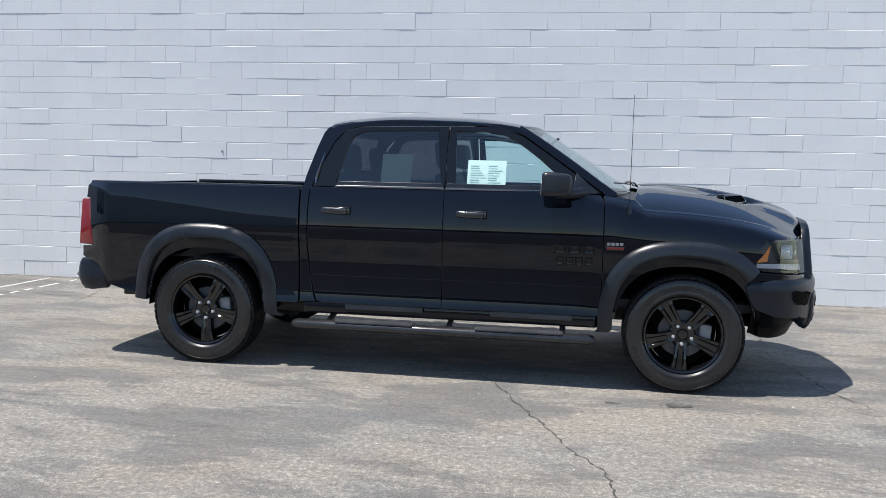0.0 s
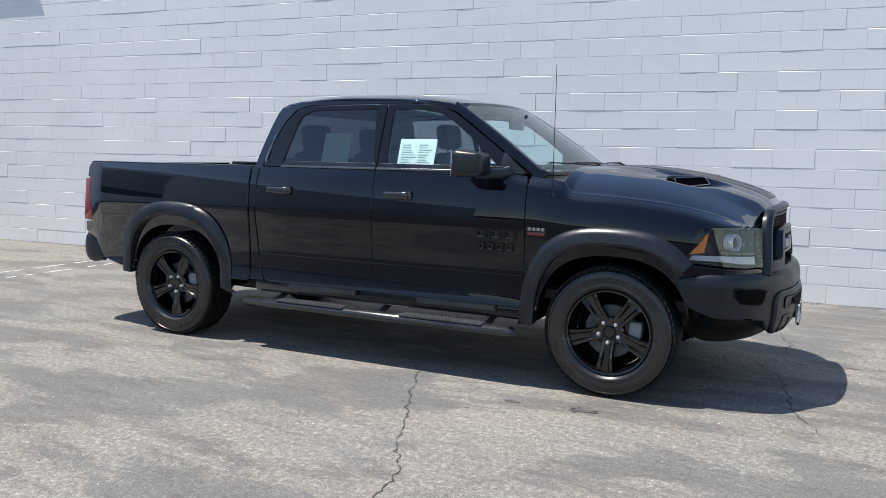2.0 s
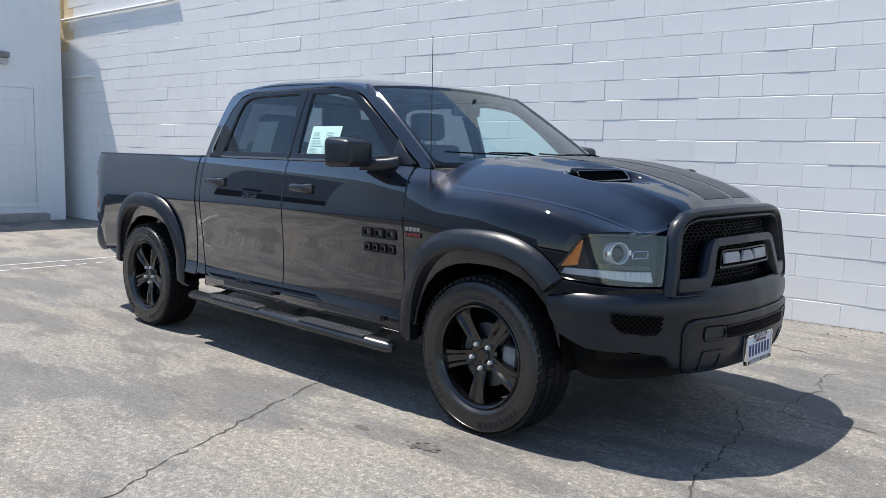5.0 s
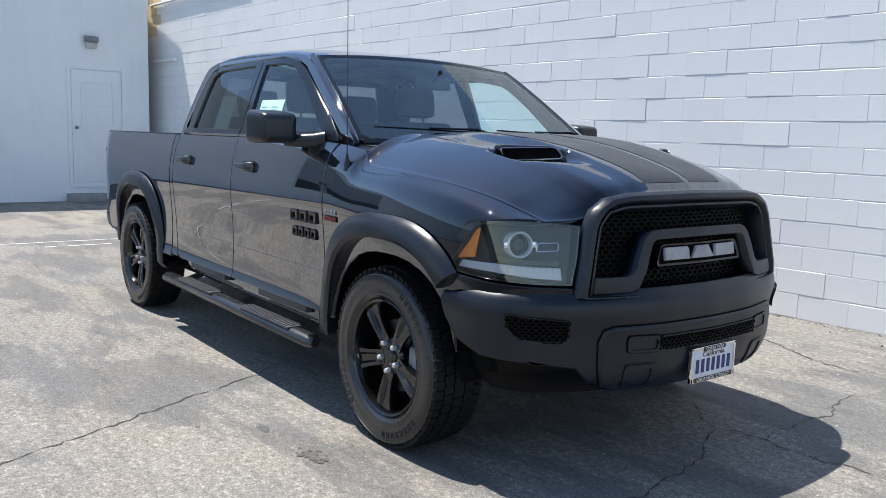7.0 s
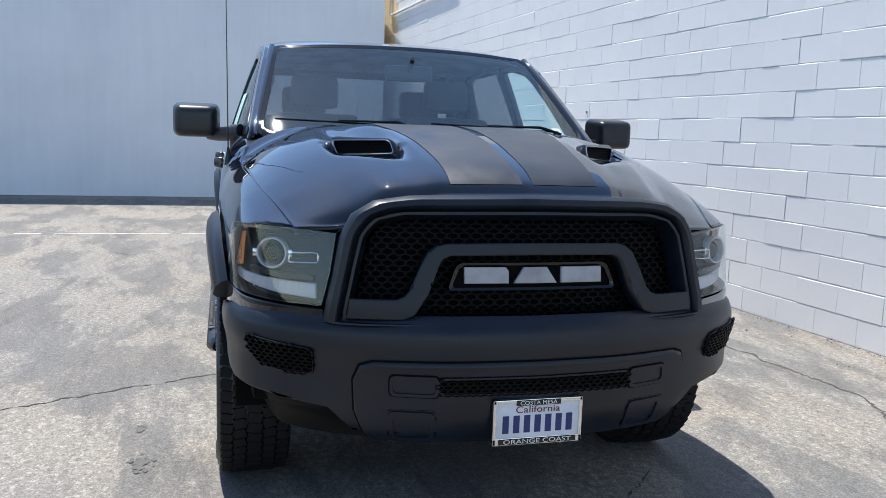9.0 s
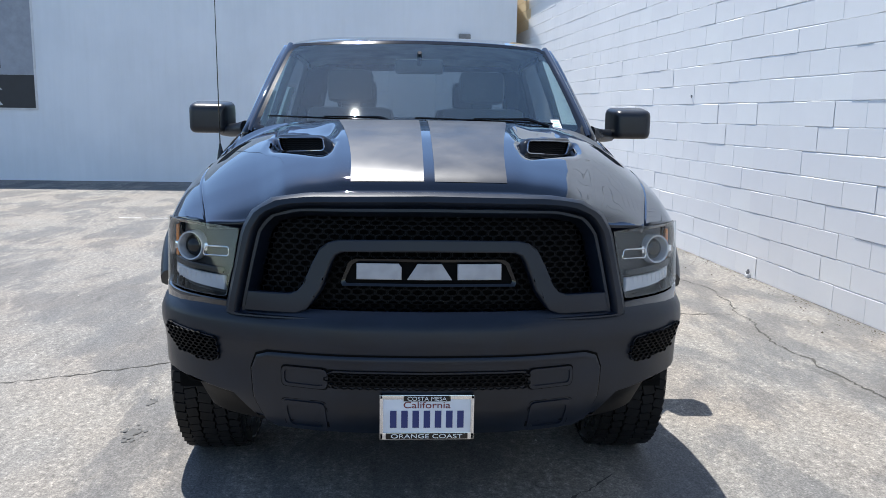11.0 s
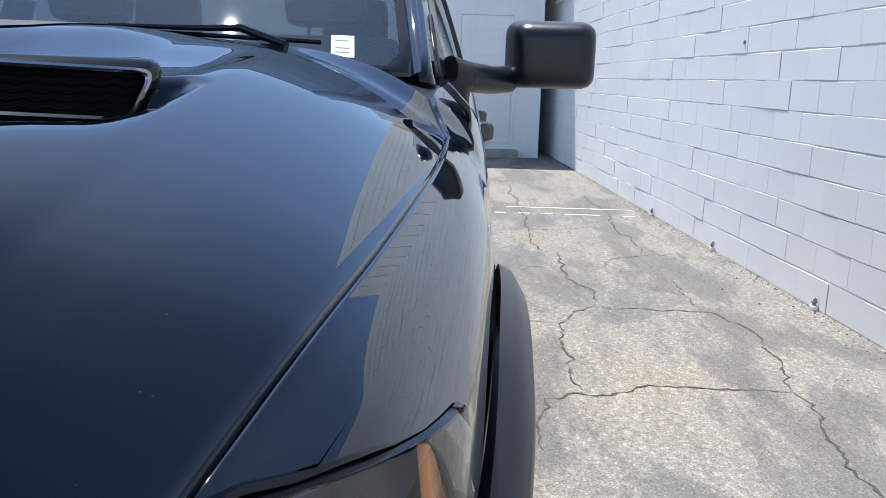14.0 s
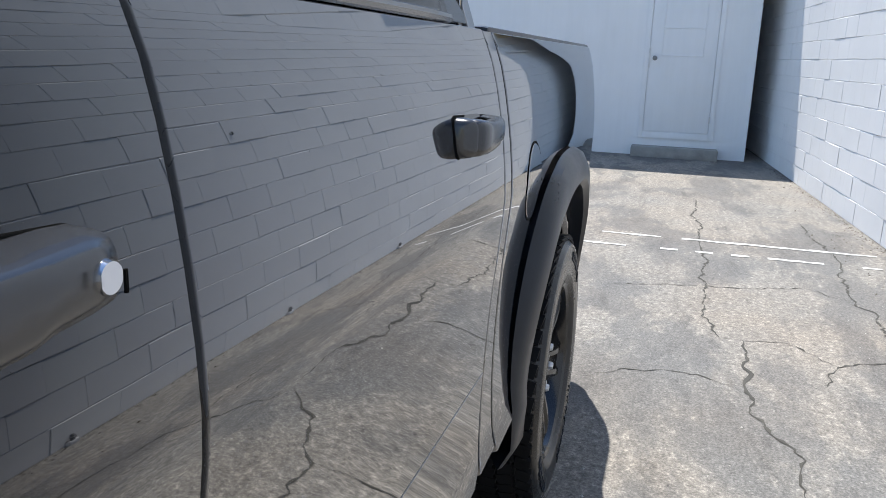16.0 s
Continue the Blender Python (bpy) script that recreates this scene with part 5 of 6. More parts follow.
def build_grille():
    out = both([(0.0, 1.222), (0.40, 1.214), (0.52, 1.195), (0.588, 1.150), (0.622, 1.088), (0.643, 0.97), (0.669, 0.85), (0.678, 0.80), (0.0, 0.80)])
    hole = both([(0.0, 1.153), (0.42, 1.149), (0.505, 1.130), (0.545, 1.085), (0.558, 1.03), (0.570, 0.98), (0.598, 0.84), (0.598, 0.820), (0.0, 0.820)])

    def pairs(a, b, u):
        return [(nose_y(p[0] + (q[0] - p[0]) * u), p[1] + (q[1] - p[1]) * u) for p, q in zip(a, b)]

    hole_r = [(v.x, v.y) for v in resample(hole, 120)]
    out_r = [(v.x, v.y) for v in resample(out, 120)]
    surround = ring("grille_surround", [(pairs(hole_r, out_r, 0.0), -0.07), (pairs(hole_r, out_r, 0.0), 0.002), (pairs(hole_r, out_r, 0.03), 0.008), (pairs(hole_r, out_r, 0.15), 0.010), (pairs(hole_r, out_r, 0.18), -0.006), (pairs(hole_r, out_r, 0.27), -0.008), (pairs(hole_r, out_r, 0.31), 0.022), (pairs(hole_r, out_r, 0.38), 0.030), (pairs(hole_r, out_r, 0.62), 0.031), (pairs(hole_r, out_r, 0.84), 0.018), (pairs(hole_r, out_r, 0.95), 0.004), (pairs(hole_r, out_r, 1.0), -0.016)], nose_fn, TRIM, truck, 120, "satin black grille surround")
    back = [(nose_y(y * 0.98), z) for y, z in hole]
    panel("grille_void", back, nose_fn, DARK, surround, 0, 0.1, 0.1, lift=-0.085)
    hex_mesh("grille_screen", [(nose_y(y * 0.99), z) for y, z in hole], nose_fn, SCREEN, surround, 0.040, 0.52, 0.24, -0.065, "black honeycomb grille screen")
    # inner arch: a flat band shaped like a horseshoe
    legs = [(0.0, 1.067), (0.29, 1.063), (0.325, 1.055), (0.352, 1.035), (0.378, 0.985), (0.408, 0.915), (0.425, 0.895), (0.450, 0.885), (0.590, 0.885), (0.600, 0.822), (0.43, 0.822), (0.395, 0.836), (0.352, 0.90), (0.316, 0.995), (0.303, 1.015), (0.280, 1.024), (0.0, 1.027)]
    band = [(nose_y(y if abs(y) > 1e-6 else 0.0), z) for y, z in legs]
    outline = band[:]
    outline[0], outline[-1] = (0.0, 1.067), (0.0, 1.027)
    mirror = [(-a, b) for a, b in outline[::-1]]
    panel("grille_arch", outline[:-1] + [(0.0, 1.027)] + mirror[1:-1], nose_fn, TRIM, surround, 0.06, 0.03, 0.03, lift=0.016, label="satin black horseshoe bar", edge=0.005)
    # name plate
    plate = both([(0.0, 1.003), (0.245, 1.003), (0.262, 0.99), (0.285, 0.93), (0.285, 0.915), (0.0, 0.915)])
    rim = [(v.x, v.y) for v in resample([(nose_y(y if abs(y) > 1e-9 else 1e-6), z) for y, z in plate], 90)]
    mid = Vector((0, 0.96))
    inner = [tuple(mid + Vector(((p[0]) * 0.955, (p[1] - 0.96) * 0.80))) for p in rim]
    frame_ob = ring("name_plate", [(inner, -0.014), (inner, -0.002), (rim, 0.002), (rim, -0.06)], nose_fn, GLOSS, surround, 90, "gloss black frame round the grille name")
    panel("plate_back", inner, nose_fn, DARK, frame_ob, 0, 0.1, 0.1, lift=-0.013)
    shapes = (
        [(-0.235, -0.026), (-0.235, 0.026), (-0.100, 0.026), (-0.090, 0.014), (-0.090, -0.026)],
        [(-0.072, -0.026), (-0.038, 0.026), (0.040, 0.026), (0.074, -0.026)],
        [(0.092, -0.026), (0.092, 0.026), (0.235, 0.026), (0.235, -0.026)],
    )
    for shape in shapes:
        panel("badge_shape", [(nose_y(y), 0.963 + z) for y, z in shape], nose_fn, SILVER, frame_ob, 0.016, 0.03, 0.03, lift=0.008, label="raised silver badge shape", edge=0.003)


def build_front_bumper():
    half = [(0.0, 0.842), (bump_y(0.40), 0.842), (bump_y(0.55), 0.838), (bump_x(2.60), 0.838), (bump_x(2.40), 0.832), (bump_x(2.20), 0.800), (bump_x(2.185), 0.765), (bump_x(2.21), 0.68), (bump_x(2.26), 0.61), (bump_x(2.40), 0.56), (bump_y(0.82), 0.545), (bump_y(0.66), 0.52), (bump_y(0.60), 0.45), (bump_y(0.5), 0.418), (0.0, 0.415)]
    outline = half + [(-q, z) for q, z in half[1:-1][::-1]]
    bumper = panel("front_bumper", outline, bump_fn, TRIM, truck, 0.10, 0.05, 0.035, label="textured matte black front bumper", edge=0.012)
    low = [(0.0, 0.694), (0.52, 0.692), (0.560, 0.678), (0.580, 0.63), (0.576, 0.53), (0.552, 0.450), (0.51, 0.425), (0.0, 0.418)]
    pts = [(bump_y(y) if y else 0.0, z) for y, z in low]
    # dark sheet a little wider than the fascia paints its groove's shade
    wide = [(q * 1.012, 0.56 + (z - 0.56) * 1.05) for q, z in pts]
    panel("fascia_gap_shade", wide + [(-q, z) for q, z in wide[1:-1][::-1]], bump_fn, DARK, bumper, 0, 0.05, 0.03, lift=0.002)
    lower = panel("lower_fascia", pts + [(-q, z) for q, z in pts[1:-1][::-1]], bump_fn, TRIM, bumper, 0.03, 0.05, 0.03, lift=0.020, edge=0.012)
    def inset(name, pts, sign, mat_in, lift, frame_w=0.012, screen=False, raise_in=-0.012):
        poly = [(bump_y(sign * y) if abs(y) > 1e-6 else 0.0, z) for y, z in rounded(pts, 0.014, 3)]
        c = Vector((sum(p[0] for p in poly) / len(poly), sum(p[1] for p in poly) / len(poly)))
        w = max(p[0] for p in poly) - min(p[0] for p in poly)
        h = max(p[1] for p in poly) - min(p[1] for p in poly)
        big = [(c.x + (p[0] - c.x) * (1 + 2 * frame_w / w), c.y + (p[1] - c.y) * (1 + 2 * frame_w / h)) for p in poly]
        halo = [(c.x + (p[0] - c.x) * (1 + 2.9 * frame_w / w), c.y + (p[1] - c.y) * (1 + 2.9 * frame_w / h)) for p in poly]
        # dark outline: groove shade round the inset, put into the colour
        panel("inset_gap_shade", halo, bump_fn, DARK, bumper, 0, 0.06, 0.04, lift=lift - 0.0025 if lift > 0.008 else lift - 0.002)
        rim = ring(name, [(poly, lift - 0.006), (poly, lift + 0.003), (big, lift + 0.003), (big, lift - 0.012)], bump_fn, TRIM, bumper, 48)
        panel("inset", poly, bump_fn, mat_in, rim, 0, 0.06, 0.04, lift=lift + raise_in)
        if screen:
            hex_mesh("inset_screen", poly, bump_fn, SCREEN, rim, 0.026, 0.55, 0.26, lift + raise_in + 0.001)

    for sign in (-1, 1):
        inset("tow_pod", [(0.332, 0.595), (0.460, 0.598), (0.460, 0.646), (0.332, 0.644)], sign, TRIM, 0.024, 0.010, raise_in=-0.002)
        inset("lower_pod", [(0.345, 0.450), (0.455, 0.452), (0.460, 0.525), (0.345, 0.523)], sign, TRIM, 0.022, 0.014, raise_in=-0.004)
        fog = [(0.700, 0.722), (0.700, 0.640), (0.800, 0.640), (0.868, 0.658), (0.893, 0.742)]
        # flat DARK fill here and in lower_grille paints the hollow's shade
        inset("fog_grille", fog, sign, DARK, 0.004, 0.003, True, -0.001)
    inset("lower_grille", [(-0.320, 0.597), (0.320, 0.597), (0.320, 0.644), (-0.320, 0.644)], 1, DARK, 0.023, 0.006, True, -0.001)
    # air dam under the bumper
    dam = [(0.0, 0.62), (bump_x(2.25), 0.62), (bump_x(2.24), 0.400), (bump_x(2.45), 0.390), (bump_y(0.6), 0.385), (0.0, 0.385)]
    panel("air_dam", dam + [(-q, z) for q, z in dam[1:-1][::-1]], bump_fn, SCREEN, bumper, 0.01, 0.06, 0.05, lift=-0.075, label="black plastic air dam")
    for sign in (-1, 1):
        bm = bmesh.new()
        box(bm, (2.28, min(sign * 0.50, sign * 0.88), 0.47), (2.40, max(sign * 0.50, sign * 0.88), 0.78), 0.03)
        part("splash_liner", bm, DARK, bumper, "dark plastic liner ahead of the wheel")
    return bumper


def build_plate(bumper):
    """Front licence plate in a printed frame; its number is only bars."""
    x, y0, y1, z0, z1 = 2.828, -0.157, 0.147, 0.426, 0.577
    bm = bmesh.new()
    box(bm, (x - 0.02, y0 + 0.01, z0 + 0.01), (x, y1 - 0.01, z1 - 0.01), 0.002)
    plate = part("license_plate", bm, PLATE, bumper, "white plate with blue characters in a black and silver frame")
    bm = bmesh.new()
    box(bm, (2.74, -0.06, z0 + 0.03), (x - 0.02, 0.06, z1 - 0.03), 0.01)
    part("plate_bracket", bm, TRIM, plate)
    bm = bmesh.new()
    cx, cz = (y0 + y1) / 2, (z0 + z1) / 2
    for lo, hi in (((y0, z0), (y1, z0 + 0.024)), ((y0, z1 - 0.014), (y1, z1)), ((y0, z0), (y0 + 0.012, z1)), ((y1 - 0.012, z0), (y1, z1))):
        box(bm, (x - 0.012, lo[0], lo[1]), (x + 0.004, hi[0], hi[1]), 0.003)
    part("plate_frame", bm, CHROME, plate, "silver plate frame")
    bm = bmesh.new()
    box(bm, (x + 0.0035, y0 + 0.02, z0 + 0.003), (x + 0.0055, y1 - 0.02, z0 + 0.022))
    box(bm, (x + 0.0035, cx - 0.075, z1 - 0.020), (x + 0.0055, cx + 0.075, z1 - 0.002))
    part("frame_band", bm, GLOSS, plate)
    face = Matrix(((0, 0, 1, 0), (1, 0, 0, 0), (0, 1, 0, 0), (0, 0, 0, 1)))
    for word, w, h, z, mat, dx in (("COSTA MESA", 0.125, 0.013, z1 - 0.011, WHITE, 0.006), ("California", 0.15, 0.022, z1 - 0.034, RED, 0.001)):
        bm = fit_text(text_mesh(word, 0.1, 0.0006), w, h)
        bmesh.ops.transform(bm, matrix=Matrix.Translation((x + dx, cx, z)) @ face, verts=bm.verts)
        part("plate_lettering", bm, mat, plate, "", False)
    bm = fit_text(text_mesh("ORANGE COAST", 0.1, 0.0006), 0.23, 0.014)
    bmesh.ops.transform(bm, matrix=Matrix.Translation((x + 0.006, cx, z0 + 0.0125)) @ face, verts=bm.verts)
    part("plate_lettering", bm, WHITE, plate, "", False)
    for k in range(7):
        y = cx - 0.108 + 0.036 * k
        bm = bmesh.new()
        box(bm, (x, y - 0.0105, cz - 0.036), (x + 0.0015, y + 0.0105, cz + 0.022))
        part("plate_bar", bm, NAVY, plate, "dark blue character bar", False)


build_sides()
build_hood()
build_roof()
for side_sign in (-1, 1):
    build_lamp(side_sign)
build_grille()
front_bumper = build_front_bumper()
build_plate(front_bumper)


# ---- wheels ----
def build_wheel(x, sign):
    wheel = new("wheel")
    wheel.parent = truck
    wheel.matrix_local = pose(x, sign * (TRACK + 0.017 if x > 0 else TRACK + 0.040), TYRE_R, 0, -4 if x > 0 else 5, 0 if sign > 0 else 180)
    wheel["label"] = "black alloy wheel with all-terrain tyre"
    r, w = 0.416, 0.137
    bm = bmesh.new()
    side = [(0.262, 0.104), (0.272, 0.116), (0.288, 0.128), (0.293, 0.1335), (0.300, 0.1348), (0.304, 0.1330), (0.330, 0.1370), (0.362, 0.1360), (0.374, 0.1325), (0.376, 0.1355), (0.383, 0.1345), (0.386, 0.1285), (0.400, 0.116)]
    prof = [(rr, -hh) for rr, hh in side] + [(0.402, -0.08), (0.403, 0.0), (0.402, 0.08)] + side[::-1]
    revolve(bm, prof, 72)
    tyre = part("tyre", bm, SIDEWALL, wheel, "black tyre with raised lettering", True, 60)
    # tread blocks
    bm = bmesh.new()
    rnd = random.Random(3)
    for k in range(58):
        a = k * math.tau / 58
        for row, (h, half, span) in enumerate(((-0.101, 0.020, 0.0385), (-0.054, 0.022, 0.0405), (0.0, 0.026, 0.0415), (0.054, 0.022, 0.0405), (0.101, 0.020, 0.0385))):
            b = a + (0.5 if row % 2 else 0.0) * math.tau / 58
            tip = 0.2 if row % 2 else -0.2
            m = Euler((0, -b, 0)).to_matrix().to_4x4() @ Matrix.Translation((r - 0.004, h, 0)) @ Euler((tip, 0, 0)).to_matrix().to_4x4()
            depth = 0.010 if abs(h) < 0.1 else 0.014
            box(bm, (-depth, -half, -span / 2), (0.004 if abs(h) < 0.1 else -0.001, half, span / 2), 0, m)
    for k in range(58):
        a = k * math.tau / 58
        for s in (-1, 1):
            m = Euler((0, -a, 0)).to_matrix().to_4x4() @ Matrix.Translation((0.398, s * 0.121, 0)) @ Euler((0, 0, s * 0.9)).to_matrix().to_4x4()
            box(bm, (-0.012, -0.004, -0.0165), (0.003, 0.002, 0.0165), 0, m)
    part("tread", bm, RUBBER, tyre, "", False)
    bm = bmesh.new()
    for start, letters in ((100, 8), (215, 6), (20, 6)):
        for k in range(letters):
            a = radians(start + 6.2 * k)
            m = Euler((0, a, 0)).to_matrix().to_4x4() @ Matrix.Translation((0.348, 0.1375, 0))
            box(bm, (-0.014, -0.001, -0.012), (0.014, 0.002, -0.006), 0, m)
            box(bm, (-0.014, -0.001, 0.002), (0.014, 0.002, 0.007), 0, m)
    tagged(part("sidewall_bars", bm, FLARE, tyre, "", False), kind="stuff")
    # barrel and lip
    bm = bmesh.new()
    revolve(bm, [(0.263, 0.110), (0.271, 0.117), (0.266, 0.122), (0.256, 0.115), (0.247, 0.085), (0.238, 0.02), (0.230, -0.09), (0.266, -0.11)], 64)
    rim = part("rim", bm, RIM, wheel, "satin black five-spoke rim")
    for k in range(5):
        a = math.tau * k / 5 + math.pi / 2
        bm = bmesh.new()
        rows = []
        for rr, half, front, dip in ((0.055, 0.036, 0.080, 0.000), (0.085, 0.040, 0.085, 0.003), (0.115, 0.041, 0.092, 0.010), (0.155, 0.044, 0.100, 0.015), (0.198, 0.050, 0.105, 0.016), (0.235, 0.057, 0.104, 0.011), (0.256, 0.064, 0.099, 0.004)):
            row = []
            for t, f in ((-1.0, -0.040), (-1.0, -0.010), (-0.90, 0.0), (-0.55, 0.0), (-0.32, -dip), (0.32, -dip), (0.55, 0.0), (0.90, 0.0), (1.0, -0.010), (1.0, -0.040)):
                row.append(bm.verts.new((rr, front + f, half * t)))
            rows.append(row)
        for p, q in zip(rows, rows[1:]):
            for i in range(len(p) - 1):
                bm.faces.new((p[i], p[i + 1], q[i + 1], q[i]))
            bm.faces.new((p[-1], p[0], q[0], q[-1]))
        bm.faces.new(rows[0])
        bm.faces.new(rows[-1][::-1])
        bmesh.ops.transform(bm, matrix=Euler((0, a, 0)).to_matrix().to_4x4(), verts=bm.verts)
        part("spoke", bm, RIM, rim, "", True, 28)
    bm = bmesh.new()
    revolve(bm, [(0.0005, 0.090), (0.030, 0.089), (0.036, 0.084), (0.040, 0.076), (0.078, 0.080), (0.090, 0.070), (0.095, 0.03)], 40)
    part("hub", bm, RIM, rim)
    for k in range(5):
        a = math.tau * k / 5 + math.pi / 2
        bm = bmesh.new()
        m = Matrix.Translation((0.066 * math.cos(a), 0.077, -0.066 * math.sin(a)))
        revolve(bm, [(0.0005, 0.030), (0.009, 0.029), (0.0125, 0.021), (0.0135, 0.0)], 6, m=m)
        part("lug_nut", bm, NUT, rim, "bright steel lug nut", False)
    bm = bmesh.new()
    revolve(bm, [(0.08, 0.035), (0.165, 0.035), (0.168, 0.030), (0.168, 0.008), (0.165, 0.004), (0.08, 0.004)], 48)
    part("brake_disc", bm, DISC, wheel, "grey brake disc")
    bm = bmesh.new()
    box(bm, (-0.195, -0.03, -0.085), (-0.110, 0.062, 0.085), 0.02, Euler((0, radians(4 if x > 0 else -5), 0)).to_matrix().to_4x4() if sign > 0 else None)
    part("brake_caliper", bm, STEEL, wheel, "cast brake caliper")
    # near-black disc stands in for the shade behind the spokes
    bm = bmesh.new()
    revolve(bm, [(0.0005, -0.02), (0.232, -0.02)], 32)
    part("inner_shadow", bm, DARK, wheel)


for wx in (AXLE, -AXLE):
    for ws_sign in (-1, 1):
        build_wheel(wx, ws_sign)


# ---- rest of the truck ----
def build_mirror(sign):
    front_mirror = new("side_mirror")
    front_mirror.parent = truck
    front_mirror["label"] = "large satin black side mirror"
    bm = bmesh.new()
    shift = 0.028 if sign > 0 else -0.012
    lo, hi = (0.785, 0.995, 1.342), (0.99, 1.222, 1.525)
    box(bm, lo, hi, 0.0)
    bmesh.ops.bevel(bm, geom=bm.edges[:], offset=0.045, segments=5, profile=0.6, affect="EDGES")
    for v in bm.verts:
        f = (v.co.x - lo[0]) / (hi[0] - lo[0])
        v.co.z += (1.43 - v.co.z) * 0.22 * f * f
        v.co.y += (1.11 - v.co.y) * 0.20 * f * f
        v.co.z += 0.014 * (1 - f) * smooth01(1.43, 1.36, v.co.z)
        v.co.y = sign * (v.co.y + shift)
    part("mirror_housing", bm, FLARE, front_mirror)
    bm = bmesh.new()
    box(bm, (0.782, sign * (1.11 + shift) - 0.092, 1.362), (0.788, sign * (1.11 + shift) + 0.092, 1.505), 0.002)
    part("mirror_glass", bm, CHROME, front_mirror, "mirror glass")
    bm = bmesh.new()
    pts = [(0.90, sign * 1.03, 1.375), (0.945, sign * 0.99, 1.372), (1.03, sign * 0.93, 1.378), (1.06, sign * 0.885, 1.385)]
    tube(bm, pts, [0.034, 0.034, 0.036, 0.042], 12, 1.0)
    part("mirror_arm", bm, FLARE, front_mirror)
    gr = green(sign)
    panel("mirror_sail", [(0.985, 1.375), (1.165, 1.375), (1.15, 1.40), (1.01, 1.52)], gr, FLARE, front_mirror, 0.01, 0.1, 0.1, lift=0.006)


def build_step(sign):
    step = new("side_step")
    step.parent = truck
    step["label"] = "black tubular side step with moulded tread pads"
    bm = bmesh.new()
    y = sign * 1.000
    pts = [(-1.045, y - sign * 0.012, 0.348), (-1.02, y, 0.35), (0.0, y, 0.35), (1.14, y, 0.35), (1.165, y - sign * 0.012, 0.348)]
    tube(bm, pts, [0.040, 0.052, 0.052, 0.052, 0.040], 20, 0.72)
    bar = part("step_bar", bm, STEP, step)
    for x0, x1 in ((-0.72, -0.13), (0.33, 0.96)):
        bm = bmesh.new()
        box(bm, (x0, y - 0.047, 0.375), (x1, y + 0.047, 0.392), 0.008)
        pad = part("step_pad", bm, PAD, bar, "moulded black tread pad")
        bm = bmesh.new()
        rows, cols = 4, int((x1 - x0 - 0.02) / 0.026)
        for i in range(cols):
            for j in range(rows):
                px = x0 + 0.02 + 0.026 * (i + 0.5 * (j % 2))
                py = y - 0.034 + 0.0225 * j
                top = [bm.verts.new((px + 0.010 * math.cos(k * math.tau / 6), py + 0.010 * math.sin(k * math.tau / 6), 0.397)) for k in range(6)]
                low = [bm.verts.new((px + 0.013 * math.cos(k * math.tau / 6), py + 0.013 * math.sin(k * math.tau / 6), 0.391)) for k in range(6)]
                bm.faces.new(top)
                for k in range(6):
                    bm.faces.new((low[k], low[(k + 1) % 6], top[(k + 1) % 6], top[k]))
        part("tread_studs", bm, PAD, bar, "", False)
    for x in (-0.80, 0.12, 0.95):
        bm = bmesh.new()
        tube(bm, [(x, sign * 0.62, 0.44), (x, sign * 0.82, 0.40), (x, sign * 0.99, 0.345)], 0.022, 8)
        part("step_bracket", bm, STEEL_DARK, step)


